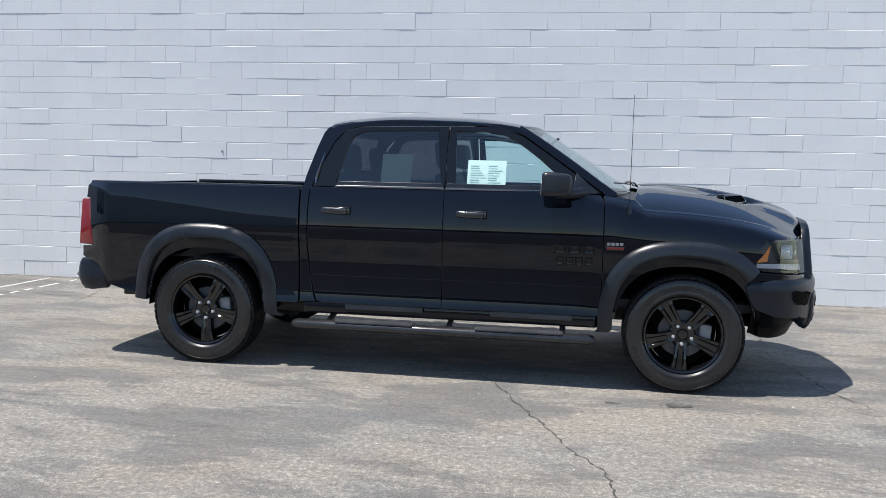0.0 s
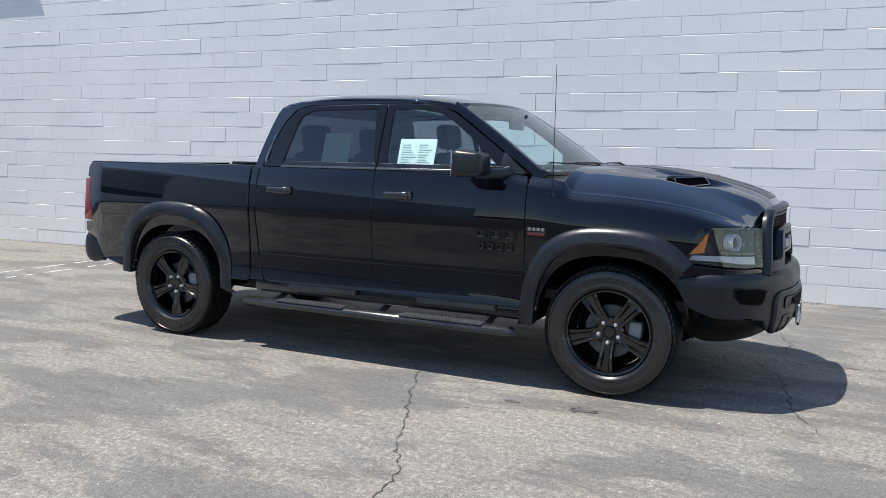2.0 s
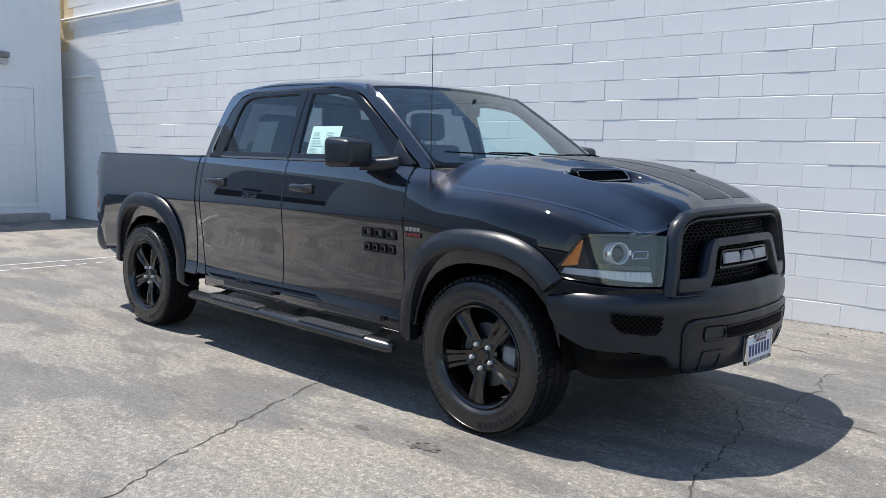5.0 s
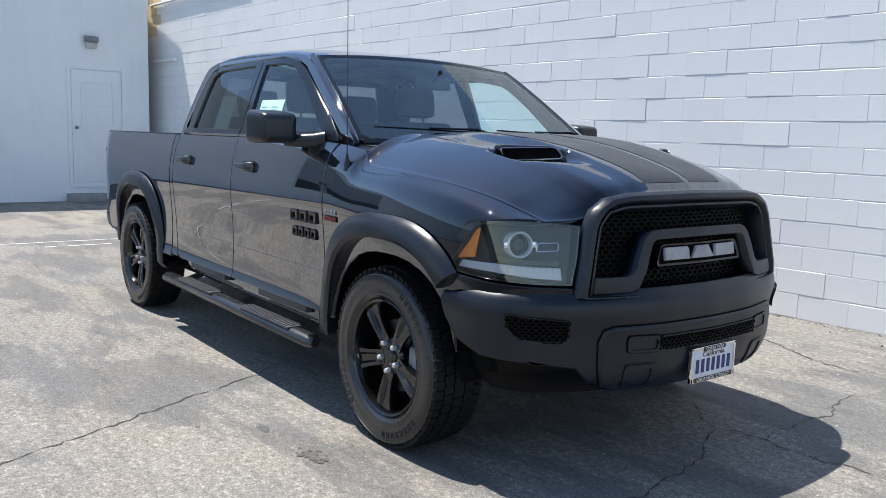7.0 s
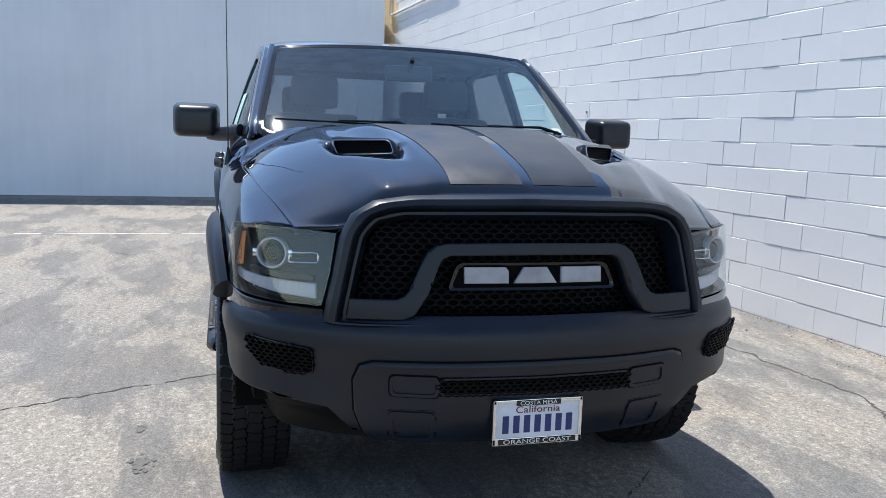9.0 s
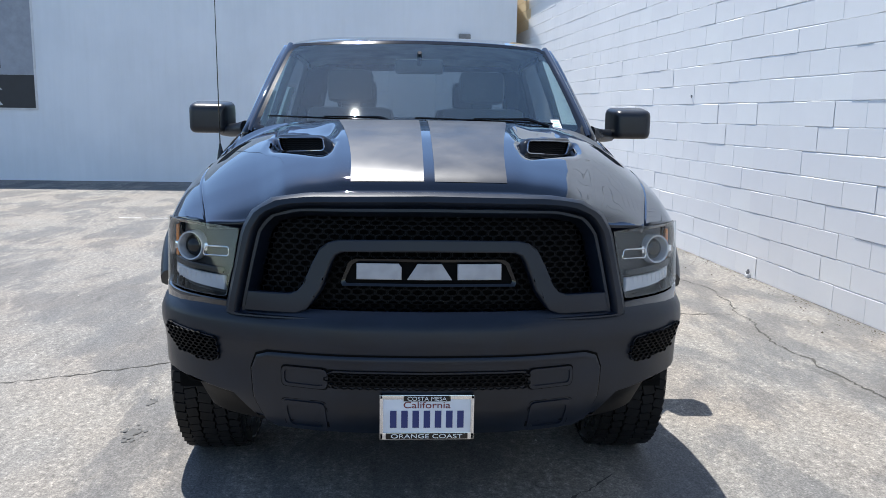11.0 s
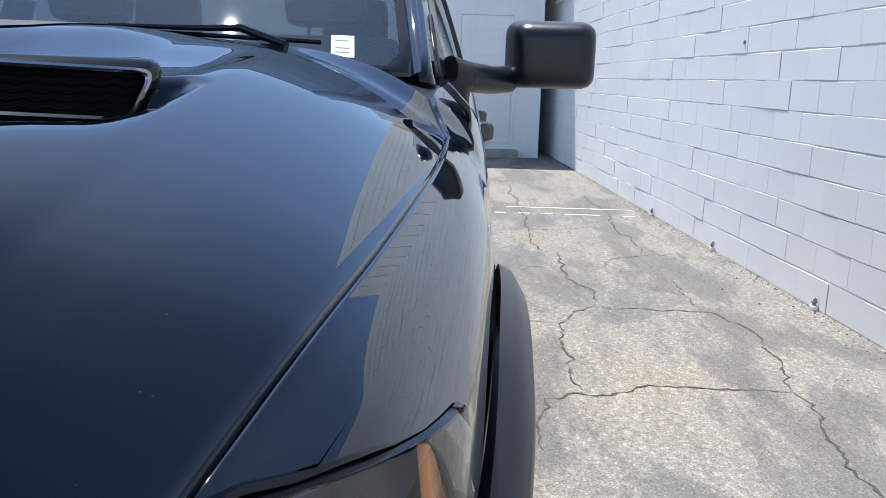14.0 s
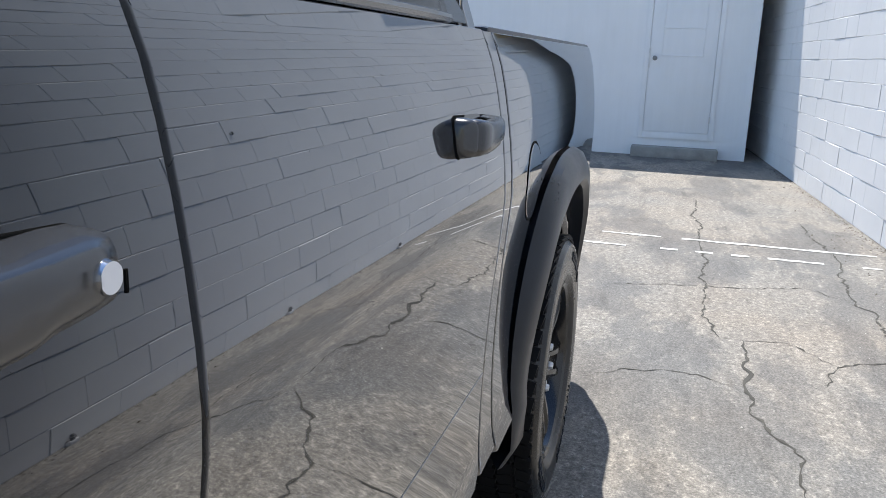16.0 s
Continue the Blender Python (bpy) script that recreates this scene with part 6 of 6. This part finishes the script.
def build_tail():
    bm = bmesh.new()
    rows = []
    for x, z in ((-2.86, 0.62), (-2.87, 1.0), (-2.845, 1.30), (-2.82, 1.372)):
        rows.append([bm.verts.new((x, 0.80 * k / 6, z)) for k in range(-6, 7)])
    for a, b in zip(rows, rows[1:]):
        for k in range(12):
            bm.faces.new((a[k], a[k + 1], b[k + 1], b[k]))
    extr = bmesh.ops.extrude_face_region(bm, geom=bm.faces[:])
    bmesh.ops.translate(bm, vec=(0.05, 0, 0), verts=[v for v in extr["geom"] if isinstance(v, bmesh.types.BMVert)])
    part("tailgate", bm, PAINT, truck)
    # bed box
    bm = bmesh.new()
    box(bm, (-2.80, -0.83, 0.80), (-1.04, 0.83, 0.84))
    box(bm, (-1.07, -0.87, 0.55), (-1.035, 0.87, 1.36))
    part("bed_floor", bm, TRIM, truck, "black bed floor and bulkhead")
    for sign in (-1, 1):
        bm = bmesh.new()
        box(bm, (-2.775, min(sign * 0.835, sign * 0.922), 1.355), (-1.045, max(sign * 0.835, sign * 0.922), 1.386), 0.012)
        part("bed_rail_cap", bm, FLARE, truck, "black plastic bed rail cap")
        bm = bmesh.new()
        box(bm, (-2.80, min(sign * 0.83, sign * 0.845), 0.82), (-1.04, max(sign * 0.83, sign * 0.845), 1.36))
        part("bed_inner", bm, PAINT, truck)
        # tail lamp wraps the rear corner
        bm = bmesh.new()
        lo = (-2.895, min(sign * 0.79, sign * 0.955), 0.875)
        hi = (-2.745, max(sign * 0.79, sign * 0.955), 1.243)
        box(bm, lo, hi, 0.02)
        for v in bm.verts:
            f = (v.co.z - 0.885) / 0.36
            back = smooth01(-2.76, -2.89, v.co.x)
            v.co.x += 0.03 * f * back - 0.018 * f * (1 - back)
            v.co.y -= sign * (0.032 * back + 0.006 * f) if abs(v.co.y) > 0.85 else 0
        lamp = part("tail_light", bm, RED_LENS, truck, "red tail light")
        bm = bmesh.new()
        box(bm, (-2.888, min(sign * 0.80, sign * 0.895), 0.93), (-2.82, max(sign * 0.80, sign * 0.895), 0.985), 0.01)
        part("reverse_lens", bm, LED, lamp)
    at, qy, qx = plan_path([(-2.62, 0.955), (-2.80, 0.95), (-2.90, 0.915), (-2.955, 0.83), (-2.985, 0.5), (-2.99, 0.0)])
    out = curve1((0.50, -0.05), (0.56, -0.01), (0.63, 0.0), (0.73, -0.01), (0.77, -0.04))

    def fn(q, z):
        x, y = at(q)
        return Vector((x - out(z) * (1 if abs(y) < 0.9 else 0.3), y + (out(z) if abs(y) > 0.8 else 0) * math.copysign(1, y), z))

    half = [(0.0, 0.755), (qy(0.80), 0.768), (qx_rear(at, -2.90), 0.768), (qx_rear(at, -2.72), 0.755), (qx_rear(at, -2.67), 0.71), (qx_rear(at, -2.645), 0.53), (qx_rear(at, -2.80), 0.505), (qy(0.8), 0.51), (0.0, 0.53)]
    panel("rear_bumper", half + [(-q, z) for q, z in half[1:-1][::-1]], fn, TRIM, truck, 0.12, 0.06, 0.05, label="black rear bumper", edge=0.01)


def qx_rear(at, x):
    lo, hi = 0.0, 2.0
    for _ in range(26):
        mid = (lo + hi) / 2
        if at(mid)[0] < x:
            lo = mid
        else:
            hi = mid
    return (lo + hi) / 2


def build_under():
    for sign in (-1, 1):
        bm = bmesh.new()
        box(bm, (-2.75, min(sign * 0.42, sign * 0.54), 0.42), (2.20, max(sign * 0.42, sign * 0.54), 0.60), 0.01)
        part("frame_rail", bm, STEEL_DARK, truck, "dark steel frame rail")
    bm = bmesh.new()
    box(bm, (-2.7, -0.80, 0.56), (2.40, 0.80, 0.62))
    box(bm, (-2.6, -0.50, 0.62), (-2.2, 0.50, 0.80))
    part("underbody", bm, STEEL_DARK, truck)
    # added boxes, one a side, block light and view under the truck
    for sign in (-1, 1):
        bm = bmesh.new()
        box(bm, (-0.98, min(sign * 0.58, sign * 0.82), 0.41), (1.18, max(sign * 0.58, sign * 0.82), 0.57), 0.02)
        part("sill_box", bm, STEEL_DARK, truck)
    bm = bmesh.new()
    for x in (-AXLE, AXLE):
        tube(bm, [(x, -0.72, 0.42), (x, 0.72, 0.42)], 0.05, 10)
    tube(bm, [(-AXLE, -0.02, 0.42), (-0.4, 0.0, 0.50), (0.6, 0.05, 0.52)], 0.045, 10)
    revolve(bm, [(0.0005, -0.16), (0.10, -0.14), (0.15, -0.05), (0.15, 0.05), (0.10, 0.14), (0.0005, 0.16)], 16, m=pose(-AXLE, 0, 0.42))
    box(bm, (-0.9, 0.25, 0.36), (0.6, 0.41, 0.56), 0.04)
    box(bm, (0.5, -0.25, 0.36), (1.2, 0.25, 0.56), 0.04)
    part("axles", bm, STEEL_DARK, truck)
    bm = bmesh.new()
    pts = [(-0.2, -0.45, 0.44), (-0.9, -0.50, 0.44), (-1.35, -0.66, 0.42), (-2.5, -0.66, 0.46)]
    tube(bm, pts, [0.035, 0.10, 0.04, 0.035], 12)
    part("exhaust", bm, STEEL_DARK, truck)


def build_cabin():
    bm = bmesh.new()
    box(bm, (-0.95, -0.86, 0.62), (1.30, 0.86, 0.68))
    box(bm, (1.22, -0.86, 0.62), (1.30, 0.86, 1.30))
    part("cabin_floor", bm, DARK, truck)
    bm = bmesh.new()
    rows = []
    for x, z in ((1.47, 1.36), (1.25, 1.375), (1.05, 1.36), (0.92, 1.30), (0.90, 1.10), (0.98, 0.75)):
        rows.append([bm.verts.new((x - (0.14 * (k / 8) ** 2 if x > 1.1 else 0), 0.80 * k / 8, z + 0.0)) for k in range(-8, 9)])
    for a, b in zip(rows, rows[1:]):
        for k in range(16):
            bm.faces.new((a[k], a[k + 1], b[k + 1], b[k]))
    part("dashboard", bm, DASH, truck, "grey dashboard")
    for y in (-0.42, 0.42):
        for x, back in ((0.15, 0.0), (-0.62, 0.0)):
            seat = new("seat")
            seat.parent = truck
            seat["label"] = "dark cloth seat with head restraint"
            bm = bmesh.new()
            box(bm, (x - 0.05, y - 0.27, 0.78), (x + 0.50, y + 0.27, 0.94), 0.05)
            part("cushion", bm, CLOTH, seat)
            bm = bmesh.new()
            box(bm, (-0.08, -0.27, 0.0), (0.08, 0.27, 0.62), 0.06, pose(x - 0.02, y, 0.90, 0, -12, 0))
            part("backrest", bm, CLOTH, seat)
            bm = bmesh.new()
            box(bm, (-0.06, -0.145, 0.0), (0.06, 0.145, 0.21), 0.05, pose(x - 0.16, y, 1.54 if x > 0 else 1.50, 0, -8, 0))
            tube(bm, [(x - 0.15, y - 0.06, 1.45), (x - 0.16, y - 0.06, 1.58)], 0.007, 6)
            tube(bm, [(x - 0.15, y + 0.06, 1.45), (x - 0.16, y + 0.06, 1.58)], 0.007, 6)
            part("head_restraint", bm, CLOTH, seat)
    # steering wheel
    bm = bmesh.new()
    m = pose(0.80, 0.42, 1.26, 0, -62, 0)
    tube(bm, [m @ Vector((0.19 * math.cos(k * math.tau / 28), 0.19 * math.sin(k * math.tau / 28), 0)) for k in range(28)], 0.016, 8, closed=True)
    for a in (0, 120, 240):
        tube(bm, [m @ Vector((0, 0, -0.02)), m @ Vector((0.18 * math.cos(radians(a + 90)), 0.18 * math.sin(radians(a + 90)), 0))], 0.014, 6)
    box(bm, (-0.07, -0.07, -0.03), (0.07, 0.07, 0.02), 0.02, m)
    tube(bm, [m @ Vector((0, 0, -0.02)), Vector((1.05, 0.42, 1.14))], 0.03, 8)
    part("steering_wheel", bm, TRIM, truck, "black steering wheel")
    # headliner and inside mirror
    bm = bmesh.new()
    rows = [[bm.verts.new(roof_fn(max(x, -0.82), 0.755 * max(-6, min(6, k)) / 6) + Vector((min(0.0, x + 0.82), 0.012 * (k > 6) - 0.012 * (k < -6), -0.026 - 0.04 * (abs(k) > 6 or x < -0.85)))) for k in range(-7, 8)] for x in (-0.86, -0.82, -0.3, 0.2, 0.62)]
    for a, b in zip(rows, rows[1:]):
        for k in range(14):
            bm.faces.new((a[k], a[k + 1], b[k + 1], b[k]))
    part("headliner", bm, LINER, truck, "grey headliner")
    bm = bmesh.new()
    box(bm, (0.74, -0.13, 1.69), (0.77, 0.13, 1.77), 0.015)
    tube(bm, [(0.77, 0, 1.74), (0.84, 0, 1.80)], 0.012, 6)
    part("inside_mirror", bm, TRIM, truck)
    # window papers and the small slip behind the windshield
    gr = green(-1)
    sticker = panel("window_paper", [(0.23, 1.395), (0.51, 1.395), (0.51, 1.60), (0.23, 1.60)], gr, PAPER, truck, 0, 0.2, 0.2, lift=-0.0085, label="printed price sheet on the front side window")
    bm = bmesh.new()
    rnd = random.Random(8)
    for k in range(9):
        z = 1.42 + 0.017 * k
        a, b = 0.25, 0.25 + rnd.uniform(0.06, 0.12)
        for x0, x1 in ((a, b), (0.38, 0.38 + rnd.uniform(0.05, 0.11))):
            q = [gr(x0, z), gr(x1, z), gr(x1, z + 0.006), gr(x0, z + 0.006)]
            bm.faces.new([bm.verts.new(p - Vector((0, -0.0070, 0))) for p in q])
    part("print_bars", bm, INK, sticker, "", False)
    panel("window_paper", [(-0.42, 1.395), (-0.19, 1.395), (-0.19, 1.64), (-0.42, 1.64)], gr, PAPER, truck, 0, 0.2, 0.2, lift=-0.020, label="sheet of paper behind the rear side window")
    panel("paper_slip", [(0.805, 0.045), (0.862, 0.045), (0.862, 0.135), (0.805, 0.135)], windshield_fn, WHITE, truck, 0, 0.1, 0.1, lift=0.002, label="white slip on the windshield")
    for v0 in (0.065, 0.082, 0.112):
        panel("slip_bar", [(0.815, v0), (0.85, v0), (0.85, v0 + 0.007), (0.815, v0 + 0.007)], windshield_fn, INK, truck, 0, 0.1, 0.1, lift=0.0032)
    # antenna
    bm = bmesh.new()
    tube(bm, [(1.386, -0.945, 1.240), (1.386, -0.946, 1.265), (1.386, -0.947, 1.30), (1.386, -0.948, 1.32)], [0.020, 0.016, 0.008, 0.004], 10)
    tube(bm, [(1.386, -0.948, 1.31), (1.388, -0.955, 2.06)], [0.0028, 0.0018], 6)
    part("antenna", bm, GLOSS, truck, "thin black whip antenna")


for side_sign in (-1, 1):
    build_mirror(side_sign)
    build_step(side_sign)
build_tail()
build_under()
build_cabin()


# ---- on the back wall ----
def build_door():
    """A painted flush door with a two-light upper panel, its frame, knob and hinges."""
    x = BACK_X
    y0, y1, z0, z1 = 7.965, 8.865, 0.36, 2.46
    door = thing("door_1", "white-painted steel back door with a boarded upper panel", "door", kind="structure")
    bm = bmesh.new()
    box(bm, (x - 0.02, y0, z0), (x + 0.020, y1, z1), 0.003)
    part("leaf", bm, STUCCO, door)
    for lo, hi in (((y0 - 0.075, z0 - 0.10), (y0 - 0.008, z1 + 0.07)), ((y1 + 0.008, z0 - 0.10), (y1 + 0.075, z1 + 0.07)), ((y0 - 0.008, z1 + 0.008), (y1 + 0.008, z1 + 0.07)), ((y0 - 0.008, z0 - 0.10), (y1 + 0.008, z0 - 0.012))):
        bm = bmesh.new()
        box(bm, (x - 0.02, lo[0], lo[1]), (x + 0.028, hi[0], hi[1]), 0.003)
        part("door_frame", bm, STUCCO, door)
    for lo, hi in (((y0 + 0.16, 1.42), (y1 - 0.16, 1.435)), ((y0 + 0.16, 1.80), (y1 - 0.16, 1.815)), ((y0 + 0.16, 2.23), (y1 - 0.16, 2.245)), ((y0 + 0.16, 1.42), (y0 + 0.175, 2.24)), ((y1 - 0.175, 1.42), (y1 - 0.16, 2.24))):
        bm = bmesh.new()
        box(bm, (x + 0.018, lo[0], lo[1]), (x + 0.028, hi[0], hi[1]), 0.002)
        part("panel_bead", bm, STUCCO, door)
    bm = bmesh.new()
    turn = pose(x + 0.02, y0 + 0.075, 1.385, 0, 0, -90)
    revolve(bm, [(0.0005, 0.075), (0.020, 0.072), (0.028, 0.055), (0.020, 0.035), (0.012, 0.028), (0.012, 0.010), (0.032, 0.008), (0.034, 0.0)], 20, m=turn)
    part("door_knob", bm, STEEL, door, "steel door knob")
    for z in (0.55, 2.25):
        bm = bmesh.new()
        tube(bm, [(x + 0.03, y1 + 0.004, z - 0.05), (x + 0.03, y1 + 0.004, z + 0.05)], 0.009, 8)
        part("hinge", bm, WHITE, door)
    bm = bmesh.new()
    box(bm, (x - 0.02, y0 - 0.014, 1.25), (x + 0.032, y0 + 0.010, 1.52), 0.003)
    part("strike_guard", bm, WHITE, door)
    step_bm = bmesh.new()
    box(step_bm, (x + 0.002, y0 - 0.14, -0.02), (x + 0.24, y1 + 0.16, 0.15), 0.02)
    part("door_step", step_bm, CONCRETE, None)
    tagged(scene.objects["door_step"], "low grey concrete step below the back door", "step")


def build_wall_lamp():
    lamp = thing("wall_lamp", "grey metal wall-pack lamp above the back door", "wall lamp")
    x, y, z = BACK_X, 8.33, 2.98
    bm = bmesh.new()
    box(bm, (x + 0.002, y - 0.12, z), (x + 0.15, y + 0.12, z + 0.12), 0.02)
    for v in bm.verts:
        if v.co.x > x + 0.1 and v.co.z > z + 0.06:
            v.co.z -= 0.02
    part("lamp_hood", bm, STEEL, lamp)
    bm = bmesh.new()
    box(bm, (x + 0.004, y - 0.105, z - 0.12), (x + 0.11, y + 0.105, z), 0.03)
    for v in bm.verts:
        if v.co.z < z - 0.06 and v.co.x > x + 0.06:
            v.co.x -= 0.03
    part("diffuser", bm, LED, lamp, "frosted diffuser")


def build_sign():
    """A large banner board: grey field with emblem shapes over a black band."""
    sign = thing("wall_sign", "large grey and black banner sign on the rear wall", "sign")
    x, y1 = BACK_X, -0.28
    bm = bmesh.new()
    box(bm, (x + 0.002, y1 - 3.2, 1.42), (x + 0.018, y1, 4.6), 0.003)
    part("sign_border", bm, WHITE, sign)
    for z0, z1, mat, name in ((2.12, 4.56, SIGN_GREY, "grey_field"), (1.46, 2.116, SIGN_BLACK, "black_band")):
        bm = bmesh.new()
        box(bm, (x + 0.014, y1 - 3.16, z0), (x + 0.021, y1 - 0.04, z1))
        part(name, bm, mat, sign, "", False)
    for word, z in (("CK", 1.94), ("ER", 1.64)):
        bm = fit_text(text_mesh(word, 0.3, 0.002, 0.008), 0.44, 0.25)
        bmesh.ops.transform(bm, matrix=Matrix.Translation((x + 0.022, y1 - 0.90, z)) @ Matrix(((0, 0, 1, 0), (1, 0, 0, 0), (0, 1, 0, 0), (0, 0, 0, 1))), verts=bm.verts)
        part("sign_lettering", bm, WHITE, sign, "", False)
    bm = bmesh.new()
    box(bm, (x + 0.020, y1 - 1.20, 2.24), (x + 0.024, y1 - 0.68, 2.46))
    part("name_bar", bm, SIGN_BLACK, sign, "", False)
    bm = bmesh.new()
    shape = [(-0.55, 0.55), (0.0, 0.62), (0.55, 0.55), (0.42, 0.0), (0.18, -0.42), (-0.18, -0.42), (-0.42, 0.0)]
    front = [bm.verts.new((x + 0.024, y1 - 1.45 + a, 3.40 + b)) for a, b in shape]
    bm.faces.new(front)
    part("emblem_shape", bm, SILVER, sign, "", False)


def build_conduit():
    conduit = thing("conduit", "thin white conduit along the block wall", "pipe")
    conduit.matrix_world = WALL_AT
    bm = bmesh.new()
    tube(bm, [(-13.35, -0.03, 5.0), (-13.35, -0.03, 3.87), (-13.2, -0.03, 3.855), (-9.5, -0.03, 3.855), (-9.2, -0.03, 3.87)], 0.022, 8)
    part("pipe", bm, WHITE, conduit)
    stub = thing("pipe_stub", "short painted pipe on the block wall near the corner", "pipe")
    stub.matrix_world = WALL_AT
    bm = bmesh.new()
    tube(bm, [(-13.1, -0.05, 2.74), (-12.2, -0.05, 2.74), (-12.12, -0.05, 2.74), (-12.10, 0.0, 2.74)], 0.03, 8)
    part("pipe", bm, BLOCK, stub)


CONCRETE = make_grain("grey_concrete", (0.30, 0.295, 0.28), 0.85, 60, 0.4, 1.2)
SIGN_GREY = make_grain("sign_grey_vinyl", (0.36, 0.38, 0.42), 0.5, 30, 0.05, 1.05)
SIGN_BLACK = make_grain("sign_black_vinyl", (0.03, 0.03, 0.035), 0.4, 30, 0.05, 1.1)
build_door()
build_wall_lamp()
build_sign()
build_conduit()


# ---- along the foot of the block wall ----
def wall_point(x, out, z):
    """A place on the block wall: world x, distance out from its face, height."""
    return Vector((x + out * math.sin(radians(WALL_TURN)), 10.55 + 0.066 * x - out, z))


def build_anchor(x):
    """A stub of cut-off anchor at the wall's foot: a square plate with a bent bolt."""
    anchor = thing("wall_anchor", "small rusty white anchor stub at the foot of the wall", "wall anchor", Matrix.Translation(wall_point(x, 0.004, 0)) @ Euler((0, 0, radians(WALL_TURN))).to_matrix().to_4x4(), "anchors along the wall")
    bm = bmesh.new()
    box(bm, (-0.028, -0.035, 0.0), (0.028, -0.001, 0.030), 0.006)
    part("anchor_block", bm, WHITE, anchor)
    bm = bmesh.new()
    tube(bm, [(0, -0.018, 0.026), (0, -0.018, 0.060), (0.004, -0.012, 0.078)], [0.013, 0.012, 0.009], 8)
    revolve(bm, [(0.0005, 0.006), (0.017, 0.005), (0.019, 0.0), (0.017, -0.005), (0.0005, -0.006)], 6, m=Matrix.Translation((0, -0.018, 0.052)) @ Euler((radians(90), 0, 0)).to_matrix().to_4x4())
    part("anchor_bolt", bm, STEEL, anchor, "dull steel bolt")


for anchor_x in (-2.98, -4.77, -6.55):
    build_anchor(anchor_x)


def build_litter():
    """Grit, leaf bits and crumbs of concrete gathered along the wall."""
    rnd = random.Random(21)
    verts, faces = [], []
    for k in range(1500):
        x = rnd.uniform(-12.0, 3.5)
        out = abs(rnd.gauss(0.0, 0.05)) + 0.006 if k % 4 else rnd.uniform(0.0, 0.5)
        p = wall_point(x, out, 0.001)
        r = rnd.uniform(0.003, 0.010) if k % 9 else rnd.uniform(0.008, 0.016)
        a0 = rnd.uniform(0, 6)
        n = len(verts)
        for j in range(5):
            a = a0 + j * math.tau / 5
            q = r * rnd.uniform(0.6, 1.1)
            verts.append((p.x + q * math.cos(a), p.y + q * math.sin(a) * 0.8, 0.0))
        verts.append((p.x, p.y, r * rnd.uniform(0.4, 0.9)))
        faces += [(n + j, n + (j + 1) % 5, n + 5) for j in range(5)]
    ob = new("litter", mesh_from("litter", verts, faces, GRIT))
    tagged(ob, "dry grit and leaf crumbs along the foot of the wall", "grit", "", "stuff")
    # loose crumbs on the open ground
    verts, faces = [], []
    for k in range(700):
        x, y = rnd.uniform(-9, 5), rnd.uniform(1.5, 10.0)
        r = rnd.uniform(0.002, 0.007)
        n = len(verts)
        for j in range(4):
            a = j * math.tau / 4 + rnd.uniform(-0.4, 0.4)
            verts.append((x + r * math.cos(a), y + r * math.sin(a), 0.0))
        verts.append((x, y, r * 0.8))
        faces += [(n + j, n + (j + 1) % 4, n + 4) for j in range(4)]
    ob = new("loose_chips", mesh_from("loose_chips", verts, faces, CHIP))
    tagged(ob, "pale concrete chips scattered over the lot", "chips", "", "stuff")


def build_wall_holes():
    """Old fixing holes, dark, in the wall's face."""
    for x, z, r in ((-4.55, 1.71, 0.012),):
        bm = bmesh.new()
        revolve(bm, [(0.0005, -0.004), (r, -0.004), (r * 1.25, 0.004)], 12, m=Matrix.Translation(wall_point(x, 0.006, z)) @ Euler((0, 0, math.pi + radians(WALL_TURN))).to_matrix().to_4x4())
        hole = part("fixing_hole", bm, HOLE, None, "", False)
        hole.parent = wall_north
        hole.matrix_parent_inverse = WALL_AT.inverted()


GRIT = make_grain("brown_grit", (0.075, 0.062, 0.048), 0.9, 60, 0.4)
CHIP = make_grain("pale_chip", (0.42, 0.41, 0.38), 0.9, 60, 0.4)
build_litter()
HOLE = make_grain("hole_dark", (0.02, 0.02, 0.02), 0.9)
build_wall_holes()


# ---- pieces ----
wall_blocks()
